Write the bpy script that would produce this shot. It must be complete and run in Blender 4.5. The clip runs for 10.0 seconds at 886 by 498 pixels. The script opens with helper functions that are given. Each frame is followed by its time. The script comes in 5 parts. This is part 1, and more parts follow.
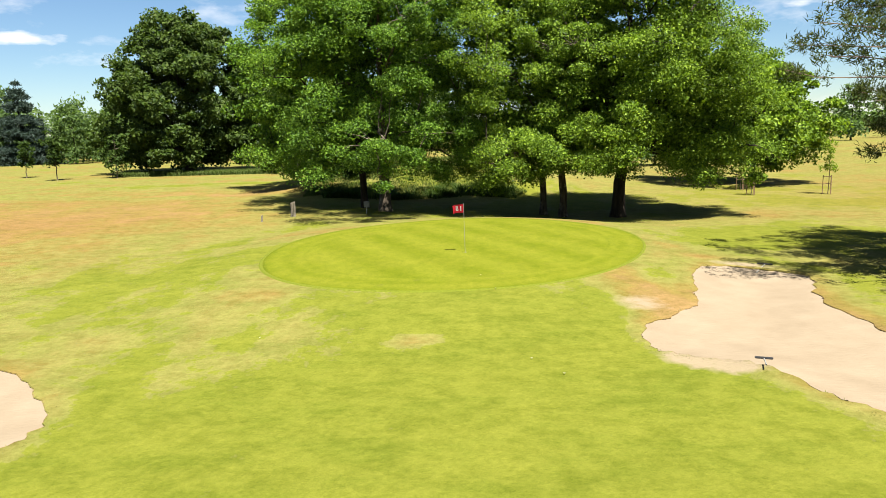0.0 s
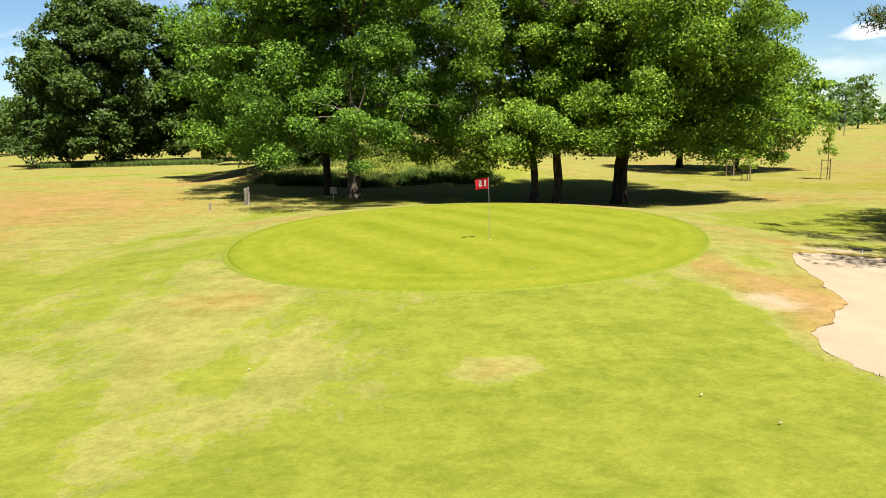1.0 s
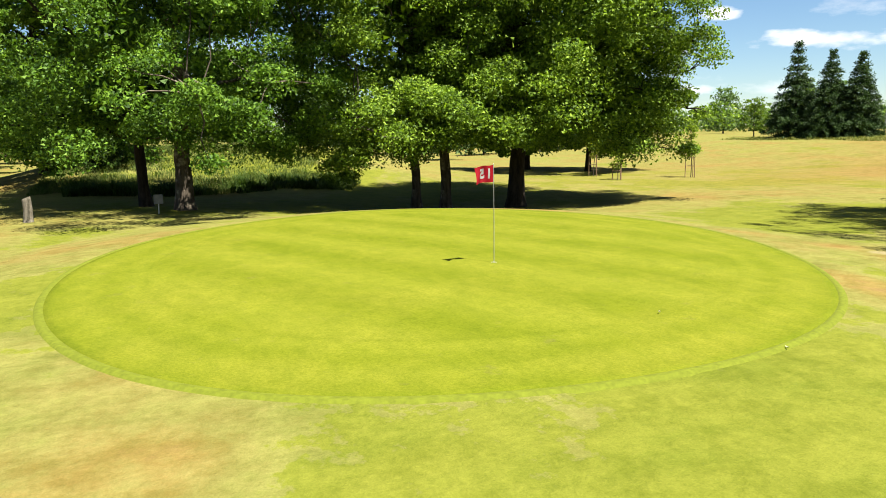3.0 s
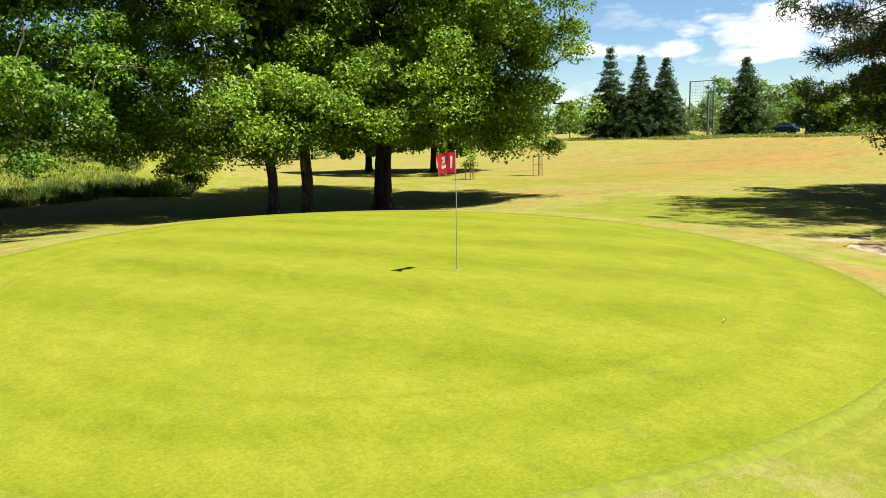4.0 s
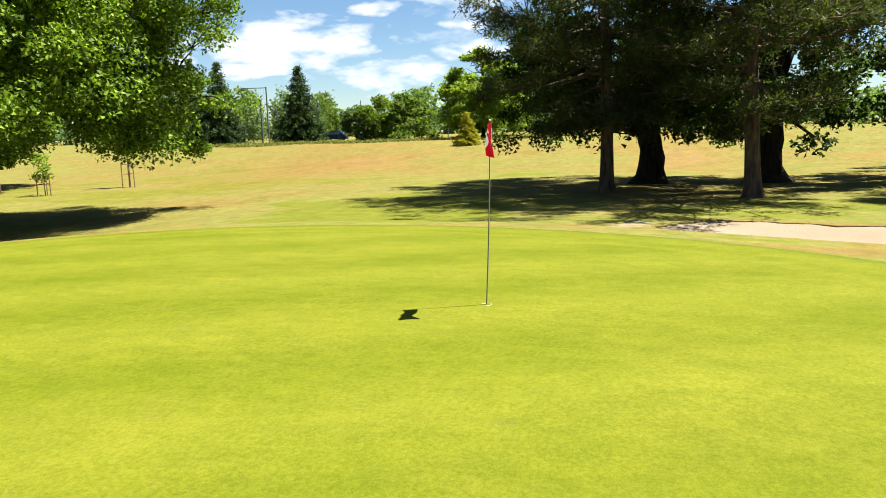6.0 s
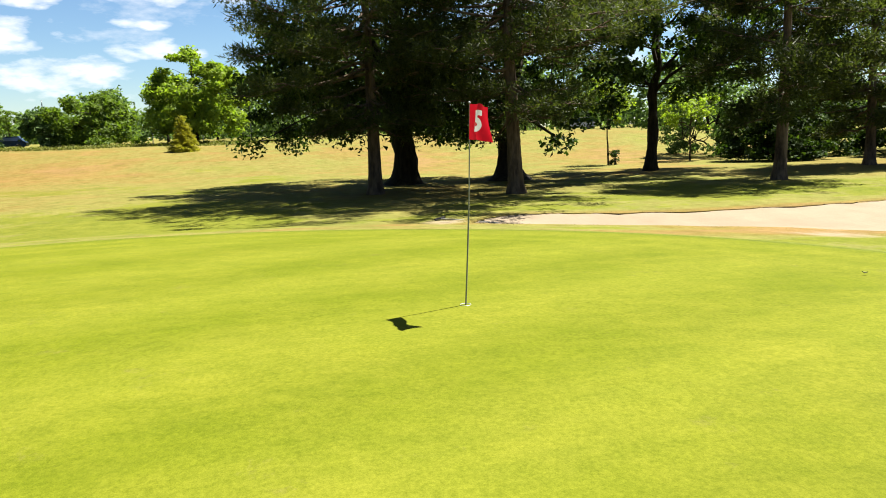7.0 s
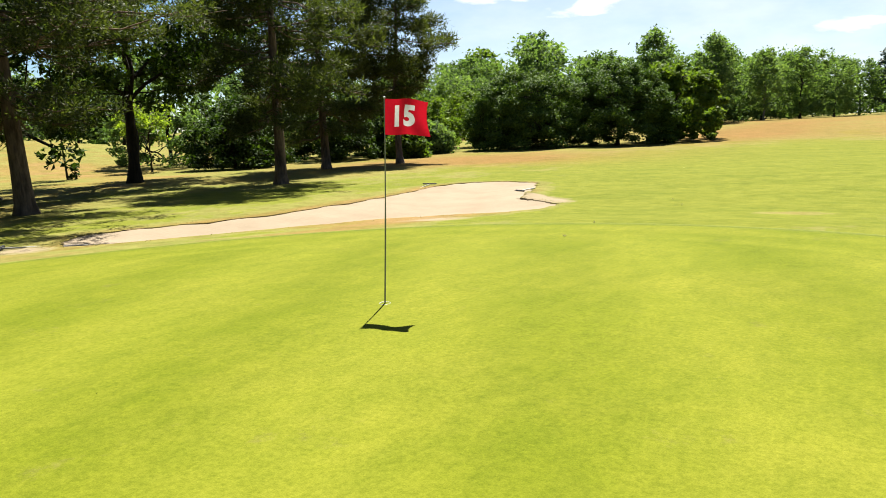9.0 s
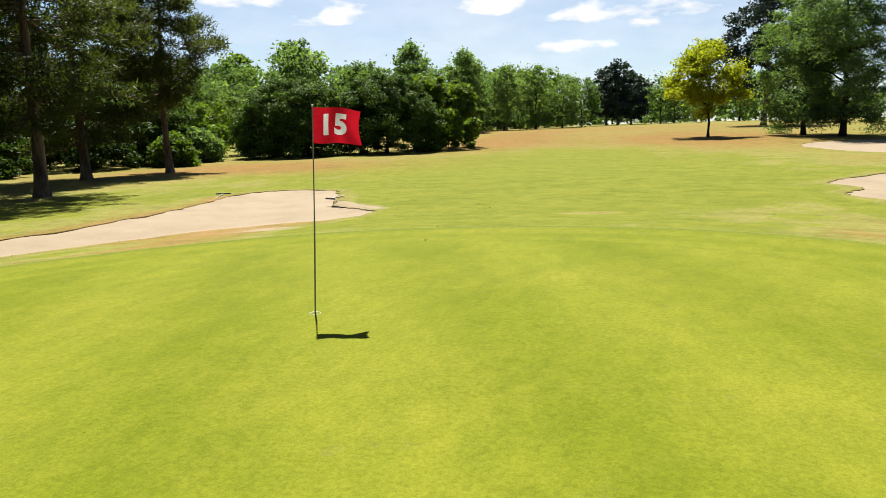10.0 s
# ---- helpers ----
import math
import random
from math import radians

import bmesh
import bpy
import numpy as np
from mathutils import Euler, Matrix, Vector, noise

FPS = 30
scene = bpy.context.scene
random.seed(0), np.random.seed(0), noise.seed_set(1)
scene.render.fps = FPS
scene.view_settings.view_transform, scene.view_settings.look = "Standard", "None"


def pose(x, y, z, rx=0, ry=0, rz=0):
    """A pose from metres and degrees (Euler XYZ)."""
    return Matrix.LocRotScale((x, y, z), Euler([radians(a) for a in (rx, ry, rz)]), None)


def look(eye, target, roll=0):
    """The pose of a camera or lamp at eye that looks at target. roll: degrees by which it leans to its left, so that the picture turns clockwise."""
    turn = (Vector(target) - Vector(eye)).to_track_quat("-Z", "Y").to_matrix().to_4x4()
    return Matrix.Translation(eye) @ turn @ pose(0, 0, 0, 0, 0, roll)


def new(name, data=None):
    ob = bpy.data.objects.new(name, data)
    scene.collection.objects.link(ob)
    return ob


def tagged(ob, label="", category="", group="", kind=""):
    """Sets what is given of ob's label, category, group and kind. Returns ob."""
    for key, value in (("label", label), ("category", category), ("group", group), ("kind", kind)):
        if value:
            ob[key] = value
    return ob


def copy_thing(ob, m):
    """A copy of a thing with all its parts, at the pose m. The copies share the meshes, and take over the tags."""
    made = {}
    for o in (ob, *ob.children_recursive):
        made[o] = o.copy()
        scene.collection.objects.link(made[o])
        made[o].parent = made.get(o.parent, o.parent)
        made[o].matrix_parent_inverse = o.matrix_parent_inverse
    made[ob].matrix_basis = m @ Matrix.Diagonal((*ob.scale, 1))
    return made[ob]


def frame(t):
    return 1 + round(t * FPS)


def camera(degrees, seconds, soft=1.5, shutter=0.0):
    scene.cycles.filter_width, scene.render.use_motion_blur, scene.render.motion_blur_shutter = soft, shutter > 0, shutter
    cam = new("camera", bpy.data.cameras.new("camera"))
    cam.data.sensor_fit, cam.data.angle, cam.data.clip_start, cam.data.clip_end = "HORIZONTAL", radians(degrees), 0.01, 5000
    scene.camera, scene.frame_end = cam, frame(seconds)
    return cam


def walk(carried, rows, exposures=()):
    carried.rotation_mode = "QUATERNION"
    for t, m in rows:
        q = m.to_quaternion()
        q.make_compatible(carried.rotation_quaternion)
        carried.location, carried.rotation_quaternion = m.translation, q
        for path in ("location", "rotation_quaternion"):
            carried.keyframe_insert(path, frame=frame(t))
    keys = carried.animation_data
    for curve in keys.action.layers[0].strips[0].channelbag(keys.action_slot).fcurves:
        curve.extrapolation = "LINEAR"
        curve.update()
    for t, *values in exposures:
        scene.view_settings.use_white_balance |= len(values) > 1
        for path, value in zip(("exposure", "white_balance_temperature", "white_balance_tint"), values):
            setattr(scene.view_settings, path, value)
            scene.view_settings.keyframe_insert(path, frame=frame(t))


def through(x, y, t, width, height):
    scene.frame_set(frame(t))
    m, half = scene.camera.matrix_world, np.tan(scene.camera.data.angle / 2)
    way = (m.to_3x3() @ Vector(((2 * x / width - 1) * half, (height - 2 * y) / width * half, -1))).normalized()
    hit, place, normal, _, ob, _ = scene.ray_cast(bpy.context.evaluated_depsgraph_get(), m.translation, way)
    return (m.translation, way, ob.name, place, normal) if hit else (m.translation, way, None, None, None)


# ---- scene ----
cam = camera(63.4, 10.0, soft=0.85, shutter=0.06)
EXPOSURE, SKY = 2.38, 0.05
SKY_VALUE, CLOUD_LIT, CLOUD_BASE = 0.47, (5.9, 5.85, 5.85, 1), (4.3, 4.35, 4.5, 1)
PATH = [
    (0, (0.317, -0.417, 5.184), (0.322, 1.556, 4.856), -1.59),
    (0.5, (-1.239, 3.339, 4.484), (-1.142, 5.309, 4.151), -1.34),
    (1, (-2.384, 6.372, 3.770), (-2.203, 8.335, 3.433), -1.40),
    (1.5, (-3.313, 9.006, 3.330), (-3.020, 10.955, 2.992), -1.25),
    (2, (-4.021, 11.529, 3.071), (-3.611, 13.458, 2.738), -1.30),
    (3.5, (-5.809, 18.222, 2.613), (-4.852, 19.949, 2.293), -1.35),
    (4, (-6.201, 19.946, 2.398), (-5.021, 21.529, 2.078), -1.62),
    (4.5, (-6.520, 21.646, 2.247), (-5.149, 23.066, 1.926), -1.52),
    (5, (-6.714, 23.829, 2.135), (-5.156, 25.041, 1.811), -1.55),
    (6.5, (-6.238, 29.615, 1.922), (-4.268, 29.736, 1.596), -1.61),
    (7, (-5.873, 30.918, 1.830), (-3.920, 30.640, 1.502), -1.57),
    (7.5, (-5.425, 32.146, 1.771), (-3.573, 31.468, 1.440), -1.47),
    (8, (-4.823, 33.292, 1.747), (-3.145, 32.256, 1.415), -1.48),
    (8.5, (-4.150, 34.272, 1.732), (-2.709, 32.927, 1.400), -1.44),
    (9, (-3.354, 35.136, 1.790), (-2.202, 33.535, 1.454), -1.49),
    (9.5, (-2.578, 35.717, 1.814), (-1.718, 33.948, 1.482), -1.03),
    (10, (-1.904, 36.107, 1.838), (-1.353, 34.214, 1.510), -0.93),
]
walk(cam, [(t, look(eye, target, roll)) for t, eye, target, roll in PATH], [(0.0, EXPOSURE - 0.10), (2.0, EXPOSURE), (4.5, EXPOSURE), (8.5, EXPOSURE), (10.0, EXPOSURE - 0.32)])


# ---- world, sun ----
SUN_ELEVATION, SUN_AZIMUTH = radians(63.5), radians(156.5)   # azimuth from +y towards +x
sun_way = Vector((math.sin(SUN_AZIMUTH) * math.cos(SUN_ELEVATION), math.cos(SUN_AZIMUTH) * math.cos(SUN_ELEVATION), math.sin(SUN_ELEVATION)))


# heaps of cloud low in the sky: azimuth and elevation of the middle, half width and half height, in radians
CLOUDS = [(1.10, 0.118, 0.140, 0.034), (1.04, 0.084, 0.060, 0.012), (1.23, 0.076, 0.075, 0.026), (0.95, 0.100, 0.045, 0.011), (1.22, 0.162, 0.040, 0.011),
          (1.33, 0.141, 0.045, 0.009), (1.35, 0.108, 0.050, 0.016), (1.34, 0.176, 0.090, 0.015), (0.86, 0.098, 0.090, 0.014), (0.745, 0.138, 0.030, 0.010),
          (0.65, 0.097, 0.070, 0.010), (0.69, 0.045, 0.045, 0.009), (0.46, 0.146, 0.045, 0.013), (-0.51, 0.119, 0.050, 0.009), (2.93, 0.162, 0.075, 0.014),
          (3.10, 0.146, 0.105, 0.022), (3.04, 0.106, 0.055, 0.015), (2.60, 0.166, 0.080, 0.014), (2.73, 0.150, 0.080, 0.017)]


def make_world():
    world = bpy.data.worlds.new("world")
    scene.world = world
    world.use_nodes = True
    nt = world.node_tree
    nt.nodes.clear()
    add = nt.nodes.new

    def calc(op, a, b=0.0, c=None):
        n = add("ShaderNodeMath")
        n.operation = op
        for k, v in enumerate((a, b) if c is None else (a, b, c)):
            if isinstance(v, (int, float)):
                n.inputs[k].default_value = v
            else:
                nt.links.new(v, n.inputs[k])
        return n.outputs[0]

    def puffs(u, v, depth, scale, detail, rough):
        comb = add("ShaderNodeCombineXYZ")
        nt.links.new(u, comb.inputs[0]); nt.links.new(v, comb.inputs[1])
        comb.inputs[2].default_value = depth
        n = add("ShaderNodeTexNoise")
        n.inputs["Scale"].default_value, n.inputs["Detail"].default_value, n.inputs["Roughness"].default_value = scale, detail, rough
        nt.links.new(comb.outputs[0], n.inputs["Vector"])
        return n.outputs["Fac"]

    sky = add("ShaderNodeTexSky")
    sky.sky_type = "NISHITA"
    sky.sun_disc = False
    sky.sun_elevation, sky.sun_rotation = SUN_ELEVATION, SUN_AZIMUTH
    sky.air_density, sky.dust_density, sky.ozone_density = 1.0, 0.0, 3.0
    coord = add("ShaderNodeTexCoord")
    split = add("ShaderNodeSeparateXYZ")
    nt.links.new(coord.outputs["Generated"], split.inputs[0])
    # azimuth counted from 1.4 radians east of north, so that its seam lies to the west
    sx, sy = split.outputs[0], split.outputs[1]
    ca, sa = math.cos(1.4), math.sin(1.4)
    az = calc("ARCTAN2", calc("SUBTRACT", calc("MULTIPLY", sx, ca), calc("MULTIPLY", sy, sa)), calc("ADD", calc("MULTIPLY", sy, ca), calc("MULTIPLY", sx, sa)))
    el = calc("ARCSINE", split.outputs[2])
    flat = calc("MULTIPLY", el, 2.6)
    billow = puffs(az, flat, 0.7, 19.0, 5.0, 0.50)
    wisps = puffs(az, flat, 4.1, 5.5, 8.0, 0.60)
    heap = None
    for a0, e0, w, h in CLOUDS:
        du = calc("MULTIPLY", calc("SUBTRACT", az, a0 - 1.4), 1 / w)
        dv = calc("MULTIPLY", calc("SUBTRACT", el, e0), 1 / h)
        near = calc("SUBTRACT", 1.0, calc("ADD", calc("MULTIPLY", du, du), calc("MULTIPLY", dv, dv)))
        heap = near if heap is None else calc("MAXIMUM", heap, near)
    heap = calc("MAXIMUM", heap, -1.2)
    thick = calc("MULTIPLY_ADD", billow, 3.4, calc("MULTIPLY_ADD", heap, 0.75, -1.72))
    veil = calc("MULTIPLY", calc("MULTIPLY_ADD", wisps, 5.0, -2.75), calc("MULTIPLY_ADD", el, -1.2, 1.0))
    south = calc("MULTIPLY", calc("SUBTRACT", az, 1.55), 1 / 0.9)
    haze = calc("MULTIPLY_ADD", wisps, 0.5, calc("MULTIPLY_ADD", calc("MULTIPLY", south, south), -0.45, 0.12))
    amount = calc("MAXIMUM", calc("MAXIMUM", thick, calc("MULTIPLY", veil, 0.75)), haze)
    ramp = add("ShaderNodeValToRGB")
    ramp.color_ramp.elements[0].position, ramp.color_ramp.elements[1].position = 0.0, 0.85
    ramp.color_ramp.elements[0].color, ramp.color_ramp.elements[1].color = (0, 0, 0, 1), (1, 1, 1, 1)
    nt.links.new(amount, ramp.inputs[0])
    # greyer bases where a cloud is thick and low
    body = add("ShaderNodeMix"); body.data_type = "RGBA"
    nt.links.new(puffs(az, calc("ADD", flat, 0.018), 0.7, 21.0, 3.0, 0.5), body.inputs["Factor"])
    body.inputs[6].default_value, body.inputs[7].default_value = CLOUD_LIT, CLOUD_BASE
    mix = add("ShaderNodeMix"); mix.data_type = "RGBA"
    nt.links.new(ramp.outputs[0], mix.inputs["Factor"])
    tone = add("ShaderNodeHueSaturation")
    tone.inputs["Saturation"].default_value, tone.inputs["Value"].default_value = 1.04, SKY_VALUE
    nt.links.new(sky.outputs[0], tone.inputs["Color"])
    blue = add("ShaderNodeMix"); blue.data_type = "RGBA"; blue.blend_type = "MULTIPLY"
    blue.inputs["Factor"].default_value = 1.0
    nt.links.new(tone.outputs[0], blue.inputs[6])
    blue.inputs[7].default_value = (0.94, 1.04, 1.12, 1)
    nt.links.new(blue.outputs[2], mix.inputs[6])
    nt.links.new(body.outputs[2], mix.inputs[7])
    back = add("ShaderNodeBackground")
    back.inputs["Strength"].default_value = SKY
    nt.links.new(mix.outputs[2], back.inputs[0])
    out = add("ShaderNodeOutputWorld")
    nt.links.new(back.outputs[0], out.inputs[0])


make_world()
sun_data = bpy.data.lights.new("sun", "SUN")
sun_data.energy, sun_data.angle, sun_data.color = 5.0, radians(0.55), (1.0, 0.955, 0.86)
sun = new("sun", sun_data)
sun.matrix_world = look(tuple(sun_way * 100), (0, 0, 0))


# ---- materials ----
class Nodes:
    """A small builder for node materials."""

    def __init__(self, name):
        self.mat = bpy.data.materials.new(name)
        self.mat.use_nodes = True
        self.nt = self.mat.node_tree
        self.bsdf = self.nt.nodes["Principled BSDF"]
        self.out = self.nt.nodes["Material Output"]

    def add(self, kind, **values):
        n = self.nt.nodes.new(kind)
        for k, v in values.items():
            if k in n.inputs:
                n.inputs[k].default_value = v
        return n

    def link(self, a, b):
        self.nt.links.new(a, b)

    def noise(self, scale, detail=4.0, rough=0.55, coord="Object", stretch=None):
        tc = self.add("ShaderNodeTexCoord")
        src = tc.outputs[coord]
        if stretch:
            mp = self.add("ShaderNodeMapping")
            mp.inputs["Rotation"].default_value = (0, 0, stretch[3] if len(stretch) > 3 else 0)
            mp.inputs["Scale"].default_value = stretch[:3]
            self.link(src, mp.inputs[0])
            src = mp.outputs[0]
        n = self.add("ShaderNodeTexNoise", Scale=scale, Detail=detail, Roughness=rough)
        self.link(src, n.inputs["Vector"])
        return n.outputs["Fac"]

    def ramp(self, fac, stops):
        r = self.add("ShaderNodeValToRGB")
        el = r.color_ramp.elements
        while len(el) < len(stops):
            el.new(0.5)
        for e, (p, c) in zip(el, stops):
            e.position = p
            e.color = (*c, 1) if len(c) == 3 else c
        self.link(fac, r.inputs[0])
        return r.outputs[0]

    def mix(self, fac, a, b, mode="MIX"):
        m = self.add("ShaderNodeMix")
        m.data_type = "RGBA"
        m.blend_type = mode
        for v, sock in ((fac, m.inputs["Factor"]), (a, m.inputs[6]), (b, m.inputs[7])):
            if isinstance(v, (int, float)):
                sock.default_value = v
            elif isinstance(v, tuple):
                sock.default_value = (*v, 1)
            else:
                self.link(v, sock)
        return m.outputs[2]

    def math(self, op, a, b=0.0, c=None):
        m = self.add("ShaderNodeMath")
        m.operation = op
        for v, sock in ((a, m.inputs[0]), (b, m.inputs[1])) + (((c, m.inputs[2]),) if c is not None else ()):
            if isinstance(v, (int, float)):
                sock.default_value = v
            else:
                self.link(v, sock)
        return m.outputs[0]

    def attr(self, name):
        a = self.add("ShaderNodeAttribute")
        a.attribute_name = name
        return a.outputs["Fac"]

    def bump(self, height, strength, distance):
        b = self.add("ShaderNodeBump", Strength=strength, Distance=distance)
        self.link(height, b.inputs["Height"])
        self.link(b.outputs[0], self.bsdf.inputs["Normal"])

    def done(self, color, rough=0.8, metal=0.0, spec=0.3):
        if isinstance(color, tuple):
            self.bsdf.inputs["Base Color"].default_value = (*color, 1)
        else:
            self.link(color, self.bsdf.inputs["Base Color"])
        if isinstance(rough, (int, float)):
            self.bsdf.inputs["Roughness"].default_value = rough
        else:
            self.link(rough, self.bsdf.inputs["Roughness"])
        self.bsdf.inputs["Metallic"].default_value = metal
        self.bsdf.inputs["Specular IOR Level"].default_value = spec
        return self.mat


def leaf_material(name, dark, mid, light, through=0.35, rough=0.55):
    """Leaves: colour varies leaf by leaf and branch by branch, some light passes through."""
    m = Nodes(name)
    geo = m.add("ShaderNodeNewGeometry")
    per_leaf = geo.outputs["Random Per Island"]
    patch = m.noise(0.55, 2.0)
    fac = m.math("ADD", m.math("MULTIPLY", per_leaf, 0.55), m.math("MULTIPLY", patch, 0.5))
    col = m.ramp(fac, [(0.15, dark), (0.5, mid), (0.9, light)])
    info = m.add("ShaderNodeObjectInfo")
    tone = m.ramp(info.outputs["Random"], [(0.0, (0.82, 0.86, 0.85)), (1.0, (1.1, 1.08, 1.0))])
    col = m.mix(1.0, col, tone, "MULTIPLY")
    m.done(col, rough, 0.0, 0.12)
    tr = m.add("ShaderNodeBsdfTranslucent")
    bright = m.mix(1.0, col, (1.2, 1.3, 0.5), "MULTIPLY")
    m.link(bright, tr.inputs["Color"])
    ms = m.add("ShaderNodeMixShader")
    ms.inputs[0].default_value = through
    m.link(m.bsdf.outputs[0], ms.inputs[1])
    m.link(tr.outputs[0], ms.inputs[2])
    m.link(ms.outputs[0], m.out.inputs[0])
    return m.mat


def bark_material(name, dark, light, scale=6.0, lichen=None):
    m = Nodes(name)
    ridges = m.noise(scale, 6.0, 0.7, stretch=(1.0, 1.0, 0.22))
    col = m.ramp(ridges, [(0.36, dark), (0.62, light)])
    if lichen:
        blot = m.ramp(m.noise(2.2, 5.0, 0.65), [(0.55, (0, 0, 0)), (0.66, (1, 1, 1))])
        col = m.mix(blot, col, lichen)
    m.bump(ridges, 0.9, 0.05)
    return m.done(col, 0.92, 0.0, 0.15)


def plain_material(name, base, rough=0.6, metal=0.0, vary=0.18, scale=9.0, spec=0.4):
    m = Nodes(name)
    n = m.noise(scale, 5.0, 0.6)
    lo = tuple(c * (1 - vary) for c in base)
    hi = tuple(min(1.0, c * (1 + vary)) for c in base)
    return m.done(m.ramp(n, [(0.3, lo), (0.7, hi)]), rough, metal, spec)


def cloth_material(name, base):
    """Thin flag cloth: light comes through it."""
    m = Nodes(name)
    weave = m.ramp(m.noise(45.0, 4.0, 0.6), [(0.3, tuple(c * 0.9 for c in base)), (0.7, tuple(min(1.0, c * 1.08) for c in base))])
    m.done(weave, 0.75, 0.0, 0.2)
    tr = m.add("ShaderNodeBsdfTranslucent")
    m.link(weave, tr.inputs["Color"])
    ms = m.add("ShaderNodeMixShader")
    ms.inputs[0].default_value = 0.5
    m.link(m.bsdf.outputs[0], ms.inputs[1])
    m.link(tr.outputs[0], ms.inputs[2])
    m.link(ms.outputs[0], m.out.inputs[0])
    return m.mat


def turf_material():
    """Meadow, rough and fairway on one sheet: straw where dry, green where watered."""
    m = Nodes("turf")
    big = m.noise(0.09, 6.0, 0.62)
    mid = m.noise(0.42, 6.0, 0.68, stretch=(1.0, 0.55, 1.0, 0.6))
    clod = m.noise(1.9, 6.0, 0.72)
    fine = m.noise(9.0, 6.0, 0.75)
    grain = m.noise(47.0, 4.0, 0.75)
    dry, lush, sandy, brown = m.attr("dry"), m.attr("lush"), m.attr("sandy"), m.attr("brown")
    wet = m.math("ADD", m.math("MULTIPLY", big, 0.80), m.math("MULTIPLY_ADD", mid, 0.72, -0.12))
    wet = m.math("ADD", wet, m.math("MULTIPLY", clod, 0.42))
    wet = m.math("SUBTRACT", m.math("ADD", wet, m.math("MULTIPLY", lush, 0.42)), m.math("MULTIPLY", dry, 0.42))
    col = m.ramp(wet, [(0.58, (0.142, 0.091, 0.041)), (0.70, (0.122, 0.088, 0.028)), (0.84, (0.112, 0.099, 0.031)), (0.98, (0.109, 0.107, 0.030)), (1.14, (0.088, 0.095, 0.013))])
    col = m.mix(m.math("MULTIPLY", brown, 0.85), col, (0.120, 0.066, 0.024))
    both = m.math("ADD", m.math("MULTIPLY", fine, 0.5), m.math("MULTIPLY", grain, 0.5))
    shade = m.ramp(both, [(0.36, (0.74, 0.78, 0.64)), (0.64, (1.15, 1.13, 1.11))])
    col = m.mix(1.0, col, shade, "MULTIPLY")
    lumps = m.ramp(clod, [(0.36, (0.78, 0.82, 0.66)), (0.58, (1.04, 1.04, 1.03))])
    col = m.mix(1.0, col, lumps, "MULTIPLY")
    worn = m.noise(0.75, 7.0, 0.74, stretch=(0.55, 1.0, 1.0, 0.25))
    col = m.mix(1.0, col, m.ramp(worn, [(0.37, (0.84, 0.89, 0.78)), (0.50, (0.99, 0.99, 0.97)), (0.64, (1.08, 1.05, 1.08))]), "MULTIPLY")
    spill = m.math("MULTIPLY", sandy, m.math("ADD", m.math("MULTIPLY", clod, 1.5), 0.15))
    spill = m.ramp(spill, [(0.40, (0, 0, 0)), (0.80, (1, 1, 1))])
    col = m.mix(m.math("MULTIPLY", spill, 0.9), col, (0.156, 0.123, 0.084))
    m.bump(m.math("ADD", m.math("MULTIPLY", clod, 2.0), both), 0.5, 0.06)
    return m.done(col, 0.95, 0.0, 0.04)


